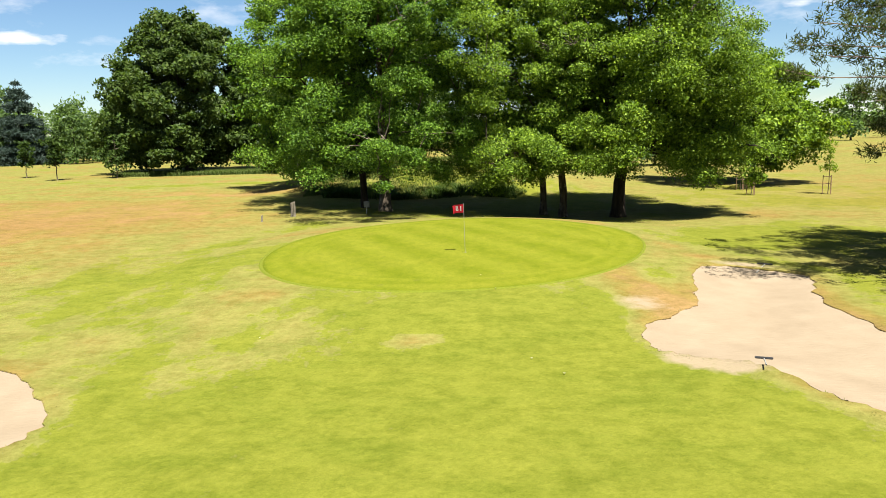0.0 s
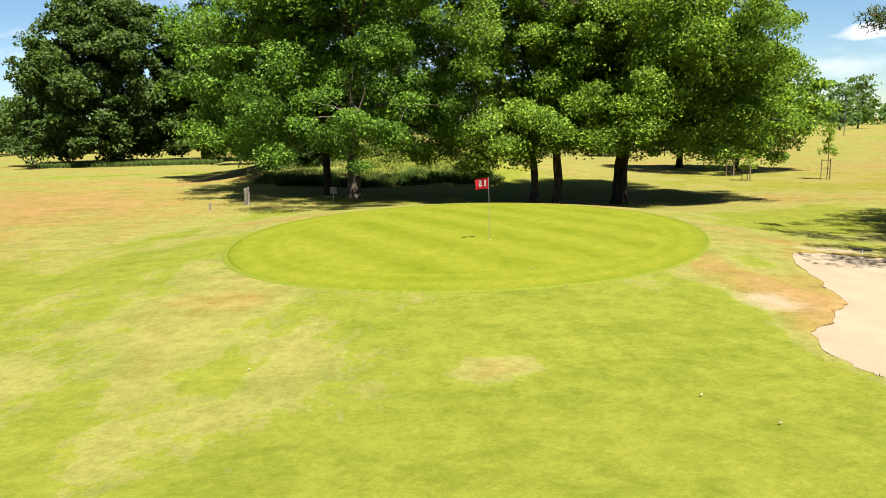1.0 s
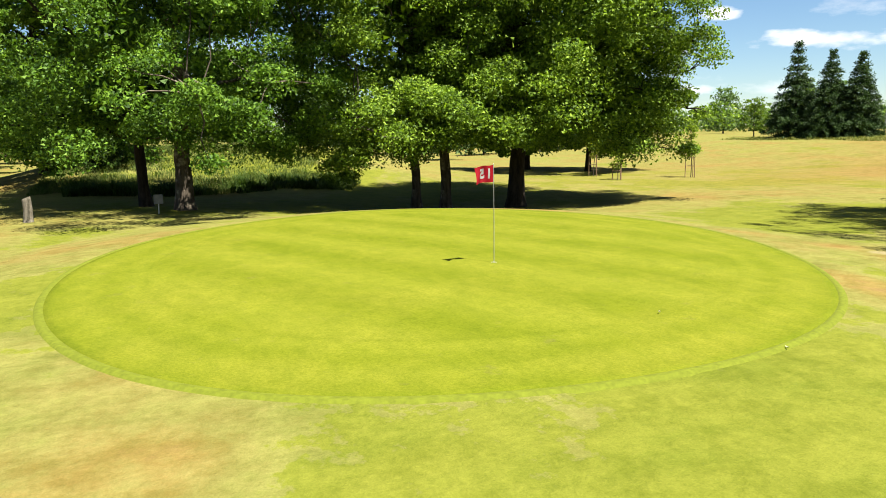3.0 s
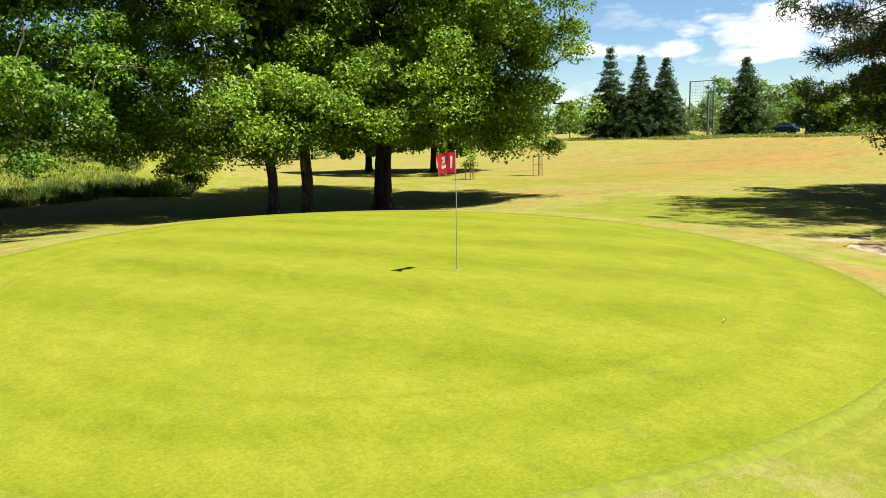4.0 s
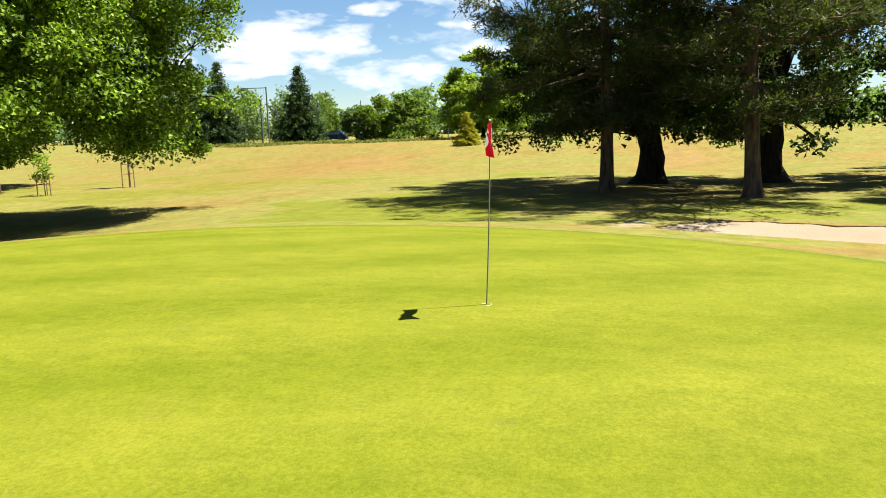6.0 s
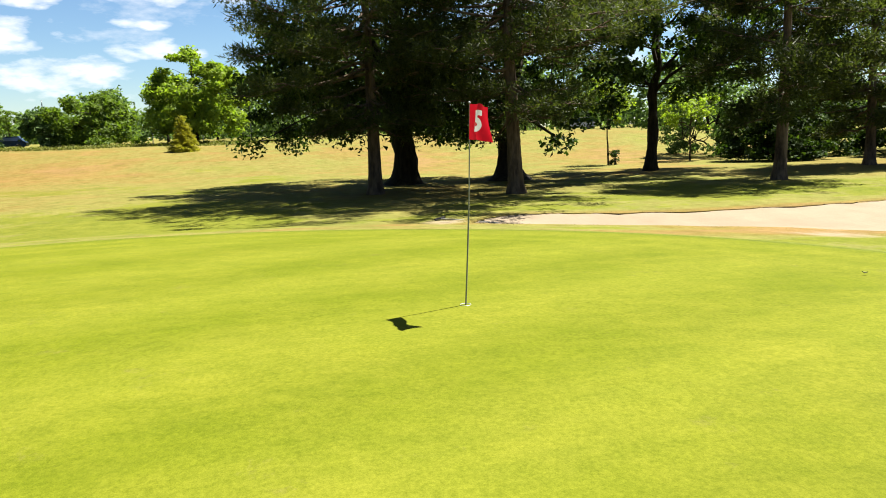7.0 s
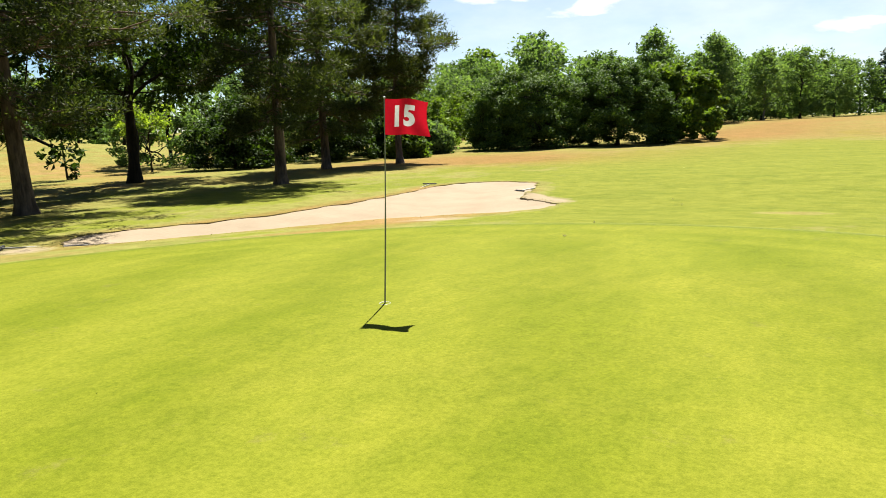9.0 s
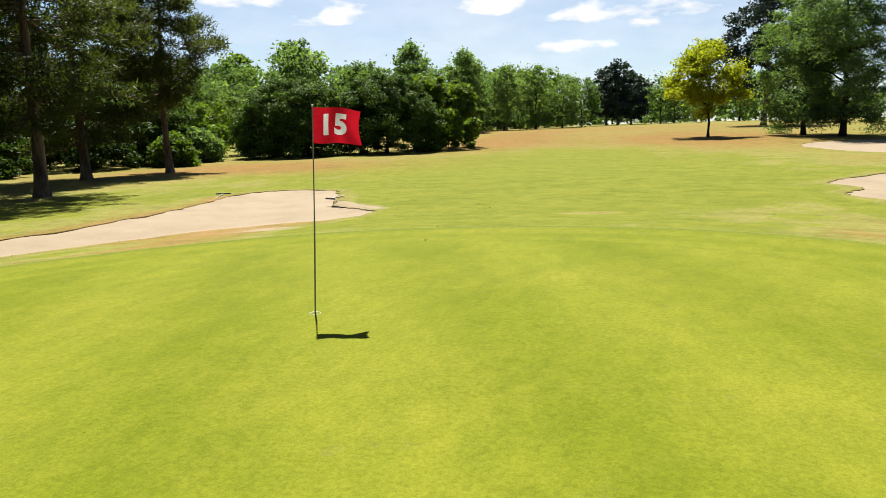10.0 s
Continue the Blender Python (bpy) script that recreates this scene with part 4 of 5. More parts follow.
broad_tree("maple_tree", 8.0, 52.6, 22.0, 7.2, "maple tree with mid-green leaves and slim mottled trunk", LEAF_MAPLE, BARK, 3.6, 0.25, (-0.06, 0.02), 300, 740, 0.124, 1.12, 13, 14, group=NORTH, belly=0.25, hang=1.8, gap=0.34, low=0.9, shift=(-0.4, -0.8), under=0.55, core=36, boughs=[(-3.6, 0.4, 2.6, 1.2, 14), (-1.6, -2.6, 3.4, 1.0, 7)])
broad_tree("maple_tree", 9.25, 51.5, 20.5, 5.2, "maple tree with mid-green leaves and straight lichen-covered trunk", LEAF_MAPLE, BARK, 4.4, 0.29, (0.0, 0.0), 240, 740, 0.124, 1.05, 14, 14, group=NORTH, belly=0.25, hang=1.2, gap=0.34, low=0.85, shift=(0, -0.6), under=0.55, core=36, boughs=[(1.6, -2.4, 3.9, 0.9, 8)])
broad_tree("maple_tree", 13.1, 50.8, 22.5, 7.8, "broad maple tree with thick dark curved trunk", LEAF_MAPLE, BARK_DARK, 3.8, 0.46, (0.045, 0.0), 460, 700, 0.124, 1.20, 15, 18, group=NORTH, belly=0.25, hang=1.6, gap=0.16, low=0.94, shift=(0.8, -0.5), under=0.55, core=34, boughs=[(-1.0, -3.0, 4.2, 1.0, 8), (7.6, -3.8, 2.9, 1.15, 15), (8.2, -1.6, 4.8, 1.2, 15), (7.0, -5.2, 5.0, 1.2, 15), (8.4, -3.6, 7.0, 1.45, 18), (6.6, -5.8, 8.2, 1.45, 18), (8.2, -1.0, 9.2, 1.45, 18), (7.0, -4.0, 10.8, 1.45, 18), (5.2, -5.0, 3.2, 1.1, 10)])
broad_tree("ash_tree", -12.0, 74.0, 21.0, 8.2, "dense ash tree whose branches hang down to the grass", LEAF_ASH, BARK_DARK, 1.4, 0.32, (0.03, 0), 260, 330, 0.26, 1.4, 16, 8, group=NORTH, hang=1.4, low=0.85, gap=0.25)
broad_tree("oak_tree", 29.3, 79.0, 12.0, 7.0, "round-crowned oak on the far lawn, mid-green", LEAF_MAPLE, BARK_DARK, 2.2, 0.36, (0, 0), 170, 240, 0.32, 1.3, 17, 7, group=NORTH, hang=0.8, gap=0.25)
broad_tree("lime_tree", 32.0, 72.3, 12.5, 7.2, "round-crowned lime tree on the far lawn, mid-green", LEAF_MAPLE, BARK_DARK, 1.9, 0.30, (0, 0), 190, 250, 0.30, 1.3, 18, 7, group=NORTH, hang=1.0, gap=0.25)

# trees east of the green, seen against the light
EAST = "trees east of the green"
pine_tree("pine_tree", 24.5, 29.4, 15, 5.7, "Scots pine with reddish scaly trunk and dark needles", 3.3, 0.30, (-0.01, 0.0), 21, 20, 6, 13, size=0.23, width=0.024, blades=6, group=EAST, side_way=(-0.45, 0.25), low_reach=0.55)
pine_tree("pine_tree", 21.3, 24.1, 14, 6.0, "Scots pine with straight grey-brown trunk and dark needles", 3.5, 0.30, (0.0, 0.03), 22, 20, 6, 12, size=0.23, width=0.024, blades=6, group=EAST, side_way=(-0.50, 0.10), low_reach=0.45)
pine_tree("pine_tree", 21.7, 12.8, 16, 4.4, "Scots pine with tall straight dark trunk", 3.6, 0.26, (0, 0), 23, 19, 5, 16, group=EAST)
pine_tree("pine_tree", 27.4, 4.1, 15, 4.4, "Scots pine with dense drooping green crown", 2.6, 0.26, (0, 0), 24, 20, 6, 17, group=EAST)
pine_tree("pine_tree", 26.5, -1.8, 14.5, 3.4, "slender Scots pine with open crown", 4.6, 0.22, (0, 0), 25, 16, 5, 20, group=EAST)
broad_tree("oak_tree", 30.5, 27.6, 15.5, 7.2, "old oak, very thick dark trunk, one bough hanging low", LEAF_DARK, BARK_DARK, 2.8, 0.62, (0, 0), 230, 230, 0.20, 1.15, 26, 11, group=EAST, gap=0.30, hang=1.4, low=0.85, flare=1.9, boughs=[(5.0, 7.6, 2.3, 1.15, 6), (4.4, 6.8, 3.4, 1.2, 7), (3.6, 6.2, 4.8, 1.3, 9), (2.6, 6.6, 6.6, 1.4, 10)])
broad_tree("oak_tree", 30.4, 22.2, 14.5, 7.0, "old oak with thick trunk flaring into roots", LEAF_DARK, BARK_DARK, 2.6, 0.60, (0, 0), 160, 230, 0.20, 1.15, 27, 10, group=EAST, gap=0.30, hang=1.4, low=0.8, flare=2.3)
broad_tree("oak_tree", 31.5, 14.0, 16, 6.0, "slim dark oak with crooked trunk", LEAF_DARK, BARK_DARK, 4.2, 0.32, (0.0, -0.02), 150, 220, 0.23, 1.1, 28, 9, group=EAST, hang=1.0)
broad_tree("young_tree", 40.3, 13.0, 5.6, 1.7, "young broad-leaved tree with light green leaves and leaning stem", LEAF_YOUNG, BARK, 1.5, 0.07, (0.05, 0.04), 46, 70, 0.16, 0.55, 29, 7, gap=0.45, category="young tree")
broad_tree("young_tree", 41.5, 6.6, 5.6, 1.8, "young broad-leaved tree with thin stem", LEAF_YOUNG, BARK, 1.9, 0.07, (0, 0), 46, 70, 0.16, 0.55, 30, 7, gap=0.45, category="young tree")


def bush(name, x, y, height, radius, label, leaf, seed, clumps=90, per=110, size=0.26, category="bush", group="", bark=BARK_DARK, clump_r=0.8, top=0.36):
    return broad_tree(name, x, y, height, radius, label, leaf, bark, 0.05, 0.10 + 0.01 * height, (0, 0), clumps, per, size, clump_r, seed, 6, top=top, low=1.0, gap=-0.6, belly=0.3, category=category, group=group, flare=1.2, lobed=0.35)


bush("shrub", 40.1, 12.6, 0.9, 0.45, "low leafy shrub at the foot of a young tree", LEAF_DARK, 41, 10, 40, 0.14, clump_r=0.25)
bush("round_bush", 28.2, -21.6, 6.6, 4.7, "large rounded dark green bush", LEAF_BUSH, 42, 300, 280, 0.17)
bush("round_bush", 21.5, -26.5, 6.9, 4.9, "large rounded mid-green bush", LEAF_BUSH, 43, 280, 280, 0.17)
bush("round_bush", 18.5, -33.0, 7.0, 4.4, "large rounded yellow-green bush", LEAF_LIGHT, 44, 130, 200, 0.30)
HEDGE = "bushes behind the pines"
for k, (hx, hy, hh, hr, hl) in enumerate([(36.5, 3.5, 3.6, 2.9, LEAF_DARK), (40.5, -1.0, 5.0, 3.6, LEAF_DARK), (36.0, -5.0, 4.6, 3.2, LEAF_DARK), (40.0, -10.5, 6.5, 4.0, LEAF_FAR_HAZE), (34.5, -11.5, 4.4, 2.8, LEAF_DARK),
                                          (37.5, -17.0, 5.6, 3.8, LEAF_LIGHT), (46, 2, 8, 4.5, LEAF_FAR_HAZE), (31.5, -9.0, 2.0, 1.3, LEAF_LIGHT), (33.5, -14.5, 2.4, 1.6, LEAF_FAR_HAZE), (37, -27, 5.5, 4.0, LEAF_LIGHT), (47, -8, 7.5, 4.5, LEAF_FAR_HAZE)]):
    bush("bush", hx, hy, hh, hr, ("light green" if hl == LEAF_LIGHT else "dark green") + " dense bush at the wood's edge", hl, 50 + k, 90, 160, 0.22, group=HEDGE)

# ---- far trees ----
FAR = "distant trees"
broad_tree("chestnut_tree", -40.5, 118.0, 25.0, 12.5, "huge dense chestnut tree with dark green crown to the ground", LEAF_CHESTNUT, BARK_DARK, 0.8, 0.7, (0, 0), 420, 220, 0.50, 1.9, 61, 10, group=FAR, low=0.85, gap=0.12, hang=1.5)
broad_tree("chestnut_tree", -28.5, 122.0, 19.5, 8.0, "tall dense chestnut tree with dark green crown", LEAF_CHESTNUT, BARK_DARK, 2.0, 0.6, (0, 0), 240, 220, 0.50, 1.8, 62, 8, group=FAR, low=0.8, gap=0.3, hang=1.5)
for k, (sx, sy, sh) in enumerate([(-62.7, 110.0, 5.6), (-53.0, 100.4, 7.2), (-46.0, 103.5, 6.0), (-72, 112, 4.5)]):
    broad_tree("young_tree", sx, sy, sh, 1.5 + 0.1 * k, "young tree on the far lawn", LEAF_DARK, BARK, 1.8, 0.08, (0, 0), 34, 50, 0.34, 0.6, 63 + k, 4, category="young tree", group=FAR)
SPRUCES = [(77.5, 90.5, 13.0, 4.2, 71), (78.0, 85.5, 11.2, 3.9, 72), (79.5, 82.4, 10.8, 3.6, 73), (81.6, 71.7, 10.0, 3.7, 74)]
for sx, sy, sh, sr, sd in SPRUCES:
    spruce_tree("spruce_tree", sx, sy, sh, sr, "tall dark green spruce with a pointed top", seed=sd)
spruce_tree("golden_conifer", 66.5, 45.4, 3.1, 1.4, "small golden-yellow conical conifer in long grass", NEEDLE_GOLD, 75, 16, "", 0.17, 26, "conifer", 0.1)
spruce_tree("cedar_tree", -97.0, 170.0, 20.0, 9.0, "grey-blue cedar with layered branches", NEEDLE_CEDAR, 76, 15, "", 0.75, 46, "cedar tree", 1.2)
bush("round_bush", -7.9, 71.5, 1.8, 1.3, "small dark round bush on the bank", LEAF_DARK, 45, 40, 70, 0.2, clump_r=0.45)
bush("bush", 82.0, 58.5, 5.6, 5.2, "large light green bush by the far fence", LEAF_LIGHT, 77, 100, 100, 0.36, group=FAR, clump_r=1.1)
bush("bush", 86.0, 64.5, 4.5, 3.0, "mid-green bush by the far fence", LEAF_FAR_HAZE, 78, 60, 90, 0.36, group=FAR, clump_r=0.9)
broad_tree("lime_tree", 79.5, 46.5, 10.2, 5.4, "lime tree with bright yellow-green crown", LEAF_YOUNG, BARK_DARK, 1.2, 0.22, (0, 0), 130, 200, 0.34, 1.1, 79, 7, group=FAR, low=0.8)
bush("bush", 81.0, 31.4, 3.2, 1.2, "slim clipped dark bush", LEAF_DARK, 80, 24, 70, 0.3, group=FAR)
broad_tree("golden_tree", -7.6, -46.0, 9.8, 4.5, "golden-yellow leafed tree with a thin dark trunk", LEAF_GOLD, BARK_DARK, 1.3, 0.15, (0, 0), 150, 170, 0.22, 0.75, 81, 10, low=0.8, gap=0.52, belly=0.45, feather=True)
broad_tree("birch_tree", -16.8, -46.0, 15.0, 4.2, "weeping birch with hanging grey-green twigs", LEAF_FAR_HAZE, BARK_DARK, 1.6, 0.26, (0, 0), 190, 240, 0.26, 0.95, 82, 8, feather=True, group=FAR, hang=1.6, low=0.8, wide=0.2)
broad_tree("birch_tree", -19.4, -41.5, 17.5, 5.0, "weeping birch with hanging grey-green twigs and dark trunk", LEAF_FAR_HAZE, BARK_DARK, 2.0, 0.32, (0, 0), 220, 240, 0.26, 1.0, 83, 8, feather=True, group=FAR, hang=1.8, low=0.8, wide=0.2)
broad_tree("pine_tree", -17.0, -76.0, 19.5, 5.5, "tall dark dense pine behind a golden tree", NEEDLE_CEDAR, BARK_PINE, 4.0, 0.4, (0, 0), 150, 120, 0.40, 1.5, 84, 7, top=0.7, gap=0.3, group=FAR, category="pine tree")

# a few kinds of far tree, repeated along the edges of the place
far_round = broad_tree("woodland_tree", 34.0, -140.0, 14.5, 5.2, "woodland tree at the far edge of the fairway", LEAF_FAR_HAZE, BARK_DARK, 1.2, 0.25, (0, 0), 95, 28, 0.72, 1.25, 91, 4, feather=True, twigs=False, group="woodland edge", gap=0.1, top=0.40, belly=0.5, lobed=0.6, low=0.85, hang=0.8)
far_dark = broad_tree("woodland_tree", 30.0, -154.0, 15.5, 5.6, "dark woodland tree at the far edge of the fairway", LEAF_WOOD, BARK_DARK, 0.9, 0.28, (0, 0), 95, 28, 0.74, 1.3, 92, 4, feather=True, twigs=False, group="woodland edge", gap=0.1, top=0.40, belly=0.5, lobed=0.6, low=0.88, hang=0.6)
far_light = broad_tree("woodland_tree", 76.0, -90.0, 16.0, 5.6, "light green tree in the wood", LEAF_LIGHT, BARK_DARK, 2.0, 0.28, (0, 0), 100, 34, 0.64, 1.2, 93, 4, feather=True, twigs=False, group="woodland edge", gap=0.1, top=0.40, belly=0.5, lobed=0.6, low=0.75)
far_birch = broad_tree("woodland_tree", 26.0, -168.0, 16.0, 3.6, "slender birch at the far edge of the fairway", LEAF_FAR_HAZE, BARK_BIRCH, 2.6, 0.2, (0, 0), 90, 40, 0.50, 1.1, 94, 4, feather=True, twigs=False, group="woodland edge", gap=0.1, top=0.40, belly=0.5, lobed=0.6, hang=1.2)
near_round = broad_tree("woodland_tree", 44.0, -54.0, 13.5, 5.0, "green tree in the wood behind the bushes, paled by painted haze", LEAF_FAR_HAZE, BARK_DARK, 1.0, 0.25, (0, 0), 120, 50, 0.50, 1.05, 95, 5, feather=True, group="woodland edge", gap=0.1, top=0.40, belly=0.5, lobed=0.6, low=0.85, hang=0.8, twigs=False)
near_birch = broad_tree("woodland_tree", 38.0, -124.0, 15.0, 3.8, "slender pale birch at the far edge of the fairway", LEAF_FAR_HAZE, BARK_BIRCH, 1.6, 0.2, (0, 0), 120, 50, 0.44, 0.95, 96, 5, feather=True, group="woodland edge", gap=0.1, top=0.40, belly=0.5, lobed=0.6, hang=1.2, twigs=False)
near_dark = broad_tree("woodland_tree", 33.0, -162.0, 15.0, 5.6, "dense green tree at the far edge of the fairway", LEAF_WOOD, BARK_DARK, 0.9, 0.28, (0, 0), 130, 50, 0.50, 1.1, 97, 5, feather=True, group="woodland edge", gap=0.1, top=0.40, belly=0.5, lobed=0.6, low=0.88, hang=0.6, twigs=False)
KINDS = [far_round, far_dark, far_light, far_birch, near_round, near_birch, near_dark]
rng_far = random.Random(5)


def far_trees(spots, kinds):
    for fx, fy, fs in spots:
        copy_thing(KINDS[rng_far.choice(kinds)], place(fx, fy, rng_far.uniform(0, 360), fs * rng_far.uniform(0.9, 1.1), rng_far.uniform(0.92, 1.1)))


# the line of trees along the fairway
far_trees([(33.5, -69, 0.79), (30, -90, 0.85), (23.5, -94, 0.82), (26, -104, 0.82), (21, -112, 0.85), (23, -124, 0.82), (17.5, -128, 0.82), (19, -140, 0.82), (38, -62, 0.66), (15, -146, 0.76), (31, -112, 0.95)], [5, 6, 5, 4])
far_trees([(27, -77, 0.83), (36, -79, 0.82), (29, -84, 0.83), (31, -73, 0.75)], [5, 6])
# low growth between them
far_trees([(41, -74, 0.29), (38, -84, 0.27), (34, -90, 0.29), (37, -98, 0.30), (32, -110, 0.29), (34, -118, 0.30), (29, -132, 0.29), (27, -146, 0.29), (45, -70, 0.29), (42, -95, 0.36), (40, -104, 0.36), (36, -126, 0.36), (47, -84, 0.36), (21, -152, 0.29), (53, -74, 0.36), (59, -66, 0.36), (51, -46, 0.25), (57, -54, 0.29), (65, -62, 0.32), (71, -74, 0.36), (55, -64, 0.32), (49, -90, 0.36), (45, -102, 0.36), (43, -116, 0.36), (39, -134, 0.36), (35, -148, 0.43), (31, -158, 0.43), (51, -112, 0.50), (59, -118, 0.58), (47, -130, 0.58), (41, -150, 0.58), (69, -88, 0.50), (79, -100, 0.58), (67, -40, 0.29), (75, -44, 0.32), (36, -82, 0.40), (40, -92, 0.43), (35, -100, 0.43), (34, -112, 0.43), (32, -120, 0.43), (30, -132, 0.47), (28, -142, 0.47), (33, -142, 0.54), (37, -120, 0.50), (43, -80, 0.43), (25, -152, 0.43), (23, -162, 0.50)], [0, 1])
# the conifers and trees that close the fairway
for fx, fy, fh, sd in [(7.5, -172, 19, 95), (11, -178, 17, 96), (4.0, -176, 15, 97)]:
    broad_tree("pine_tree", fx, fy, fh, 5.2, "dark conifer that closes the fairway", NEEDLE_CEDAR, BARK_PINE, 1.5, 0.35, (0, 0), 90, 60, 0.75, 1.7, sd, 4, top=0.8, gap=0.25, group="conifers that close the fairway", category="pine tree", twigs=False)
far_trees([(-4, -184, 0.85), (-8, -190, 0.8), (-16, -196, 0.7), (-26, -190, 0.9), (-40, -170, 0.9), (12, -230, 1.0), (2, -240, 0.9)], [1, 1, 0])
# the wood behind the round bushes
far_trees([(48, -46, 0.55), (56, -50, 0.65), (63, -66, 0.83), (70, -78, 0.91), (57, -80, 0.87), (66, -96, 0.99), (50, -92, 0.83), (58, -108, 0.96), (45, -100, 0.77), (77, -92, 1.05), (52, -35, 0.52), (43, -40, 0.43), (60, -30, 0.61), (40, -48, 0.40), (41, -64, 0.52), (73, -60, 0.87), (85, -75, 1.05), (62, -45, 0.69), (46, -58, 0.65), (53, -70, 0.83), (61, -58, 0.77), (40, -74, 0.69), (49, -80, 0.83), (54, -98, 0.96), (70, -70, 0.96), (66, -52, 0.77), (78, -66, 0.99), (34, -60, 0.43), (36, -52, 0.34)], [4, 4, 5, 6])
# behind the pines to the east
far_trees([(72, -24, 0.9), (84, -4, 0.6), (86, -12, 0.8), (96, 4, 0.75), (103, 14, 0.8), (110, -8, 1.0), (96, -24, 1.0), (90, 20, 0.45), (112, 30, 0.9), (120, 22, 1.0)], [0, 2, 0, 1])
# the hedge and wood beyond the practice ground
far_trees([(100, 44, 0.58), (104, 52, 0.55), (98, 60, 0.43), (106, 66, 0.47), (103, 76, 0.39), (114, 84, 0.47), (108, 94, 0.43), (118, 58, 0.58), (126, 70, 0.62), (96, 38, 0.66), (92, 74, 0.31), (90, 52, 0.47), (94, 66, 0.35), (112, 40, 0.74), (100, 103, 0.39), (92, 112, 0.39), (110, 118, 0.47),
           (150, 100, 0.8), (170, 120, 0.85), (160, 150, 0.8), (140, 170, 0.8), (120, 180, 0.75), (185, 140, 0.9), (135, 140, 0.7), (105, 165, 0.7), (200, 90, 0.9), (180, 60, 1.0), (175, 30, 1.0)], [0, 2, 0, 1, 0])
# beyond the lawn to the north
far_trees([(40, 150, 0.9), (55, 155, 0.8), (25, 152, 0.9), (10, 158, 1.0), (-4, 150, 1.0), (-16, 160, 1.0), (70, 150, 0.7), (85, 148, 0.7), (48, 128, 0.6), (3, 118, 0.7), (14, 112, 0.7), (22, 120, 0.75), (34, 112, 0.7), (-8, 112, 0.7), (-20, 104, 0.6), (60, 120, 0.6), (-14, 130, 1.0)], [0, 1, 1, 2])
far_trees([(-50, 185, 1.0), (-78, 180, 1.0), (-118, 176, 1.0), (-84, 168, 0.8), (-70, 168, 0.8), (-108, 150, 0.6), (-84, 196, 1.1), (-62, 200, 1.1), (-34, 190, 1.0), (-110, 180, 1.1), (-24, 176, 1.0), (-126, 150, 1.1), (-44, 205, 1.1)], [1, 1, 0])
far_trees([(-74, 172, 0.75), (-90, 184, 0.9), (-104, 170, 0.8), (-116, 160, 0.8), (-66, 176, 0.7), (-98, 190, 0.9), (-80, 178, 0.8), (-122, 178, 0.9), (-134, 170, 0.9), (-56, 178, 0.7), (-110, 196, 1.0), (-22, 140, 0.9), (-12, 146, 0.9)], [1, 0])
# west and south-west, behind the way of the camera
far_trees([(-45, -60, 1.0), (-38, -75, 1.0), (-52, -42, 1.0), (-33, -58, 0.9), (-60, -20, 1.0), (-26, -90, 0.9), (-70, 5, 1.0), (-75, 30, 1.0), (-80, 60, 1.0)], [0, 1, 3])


# ---- staked young trees on the lawn ----
def staked_tree(x, y, height, seed, stakes, leafy, label, leaf=LEAF_YOUNG):
    rng = np.random.default_rng(seed)
    root = tagged(new("staked_tree"), label, "young tree", "staked young trees")
    root.location = (x, y, surface(x, y))
    p = bent(rng, (0, 0, -0.05), (0.05, 0.04, height), 8, 0.012)
    v, f = tube(p, np.linspace(0.035, 0.008, 8), 7)
    piece("trunk", mesh_of("trunk", v, f, BARK, True), root)
    n, r, h = stakes
    for k in range(n):
        a = k / n * 6.283 + 0.5
        v, f = tube([(r * math.cos(a), r * math.sin(a), -0.1), (r * 0.97 * math.cos(a), r * 0.97 * math.sin(a), h)], [0.032, 0.030], 8)
        cap = np.arange(8, 16)[None, :]
        piece("stake", mesh_of("stake", v, [f, cap], WOOD, False), root, "round wooden stake")
    for z in (h * 0.93, h * 0.55):
        for k in range(n):
            a, b = k / n * 6.283 + 0.5, (k + 1) / n * 6.283 + 0.5
            v, f = tube([(r * math.cos(a), r * math.sin(a), z), (r * math.cos(b), r * math.sin(b), z)], [0.020, 0.020], 6)
            piece("rail", mesh_of("rail", v, f, WOOD), root)
    pts, out = [], []
    for k in range(leafy):
        c = np.array([rng.normal() * 0.28, rng.normal() * 0.28, height * rng.uniform(0.45, 1.0)])
        q, d = sphere_points(rng, 42, 0.5)
        pts.append(c + q * 0.30); out.append(d)
    v, f = leaves(rng, np.concatenate(pts), np.concatenate(out), 0.13)
    piece("crown", mesh_of("crown", v, f, leaf), root)
    return root


staked_tree(33.25, 60.2, 4.4, 101, (3, 0.42, 1.6), 22, "young tree with thin light green crown between wooden stakes", LEAF_YOUNG)
staked_tree(27.05, 60.9, 2.2, 102, (3, 0.40, 1.25), 14, "small leafy young tree between low wooden stakes", LEAF_YOUNG)
staked_tree(28.1, 65.6, 3.4, 103, (3, 0.40, 1.75), 12, "young tree with sparse rusty leaves between wooden stakes", LEAF_GOLD)


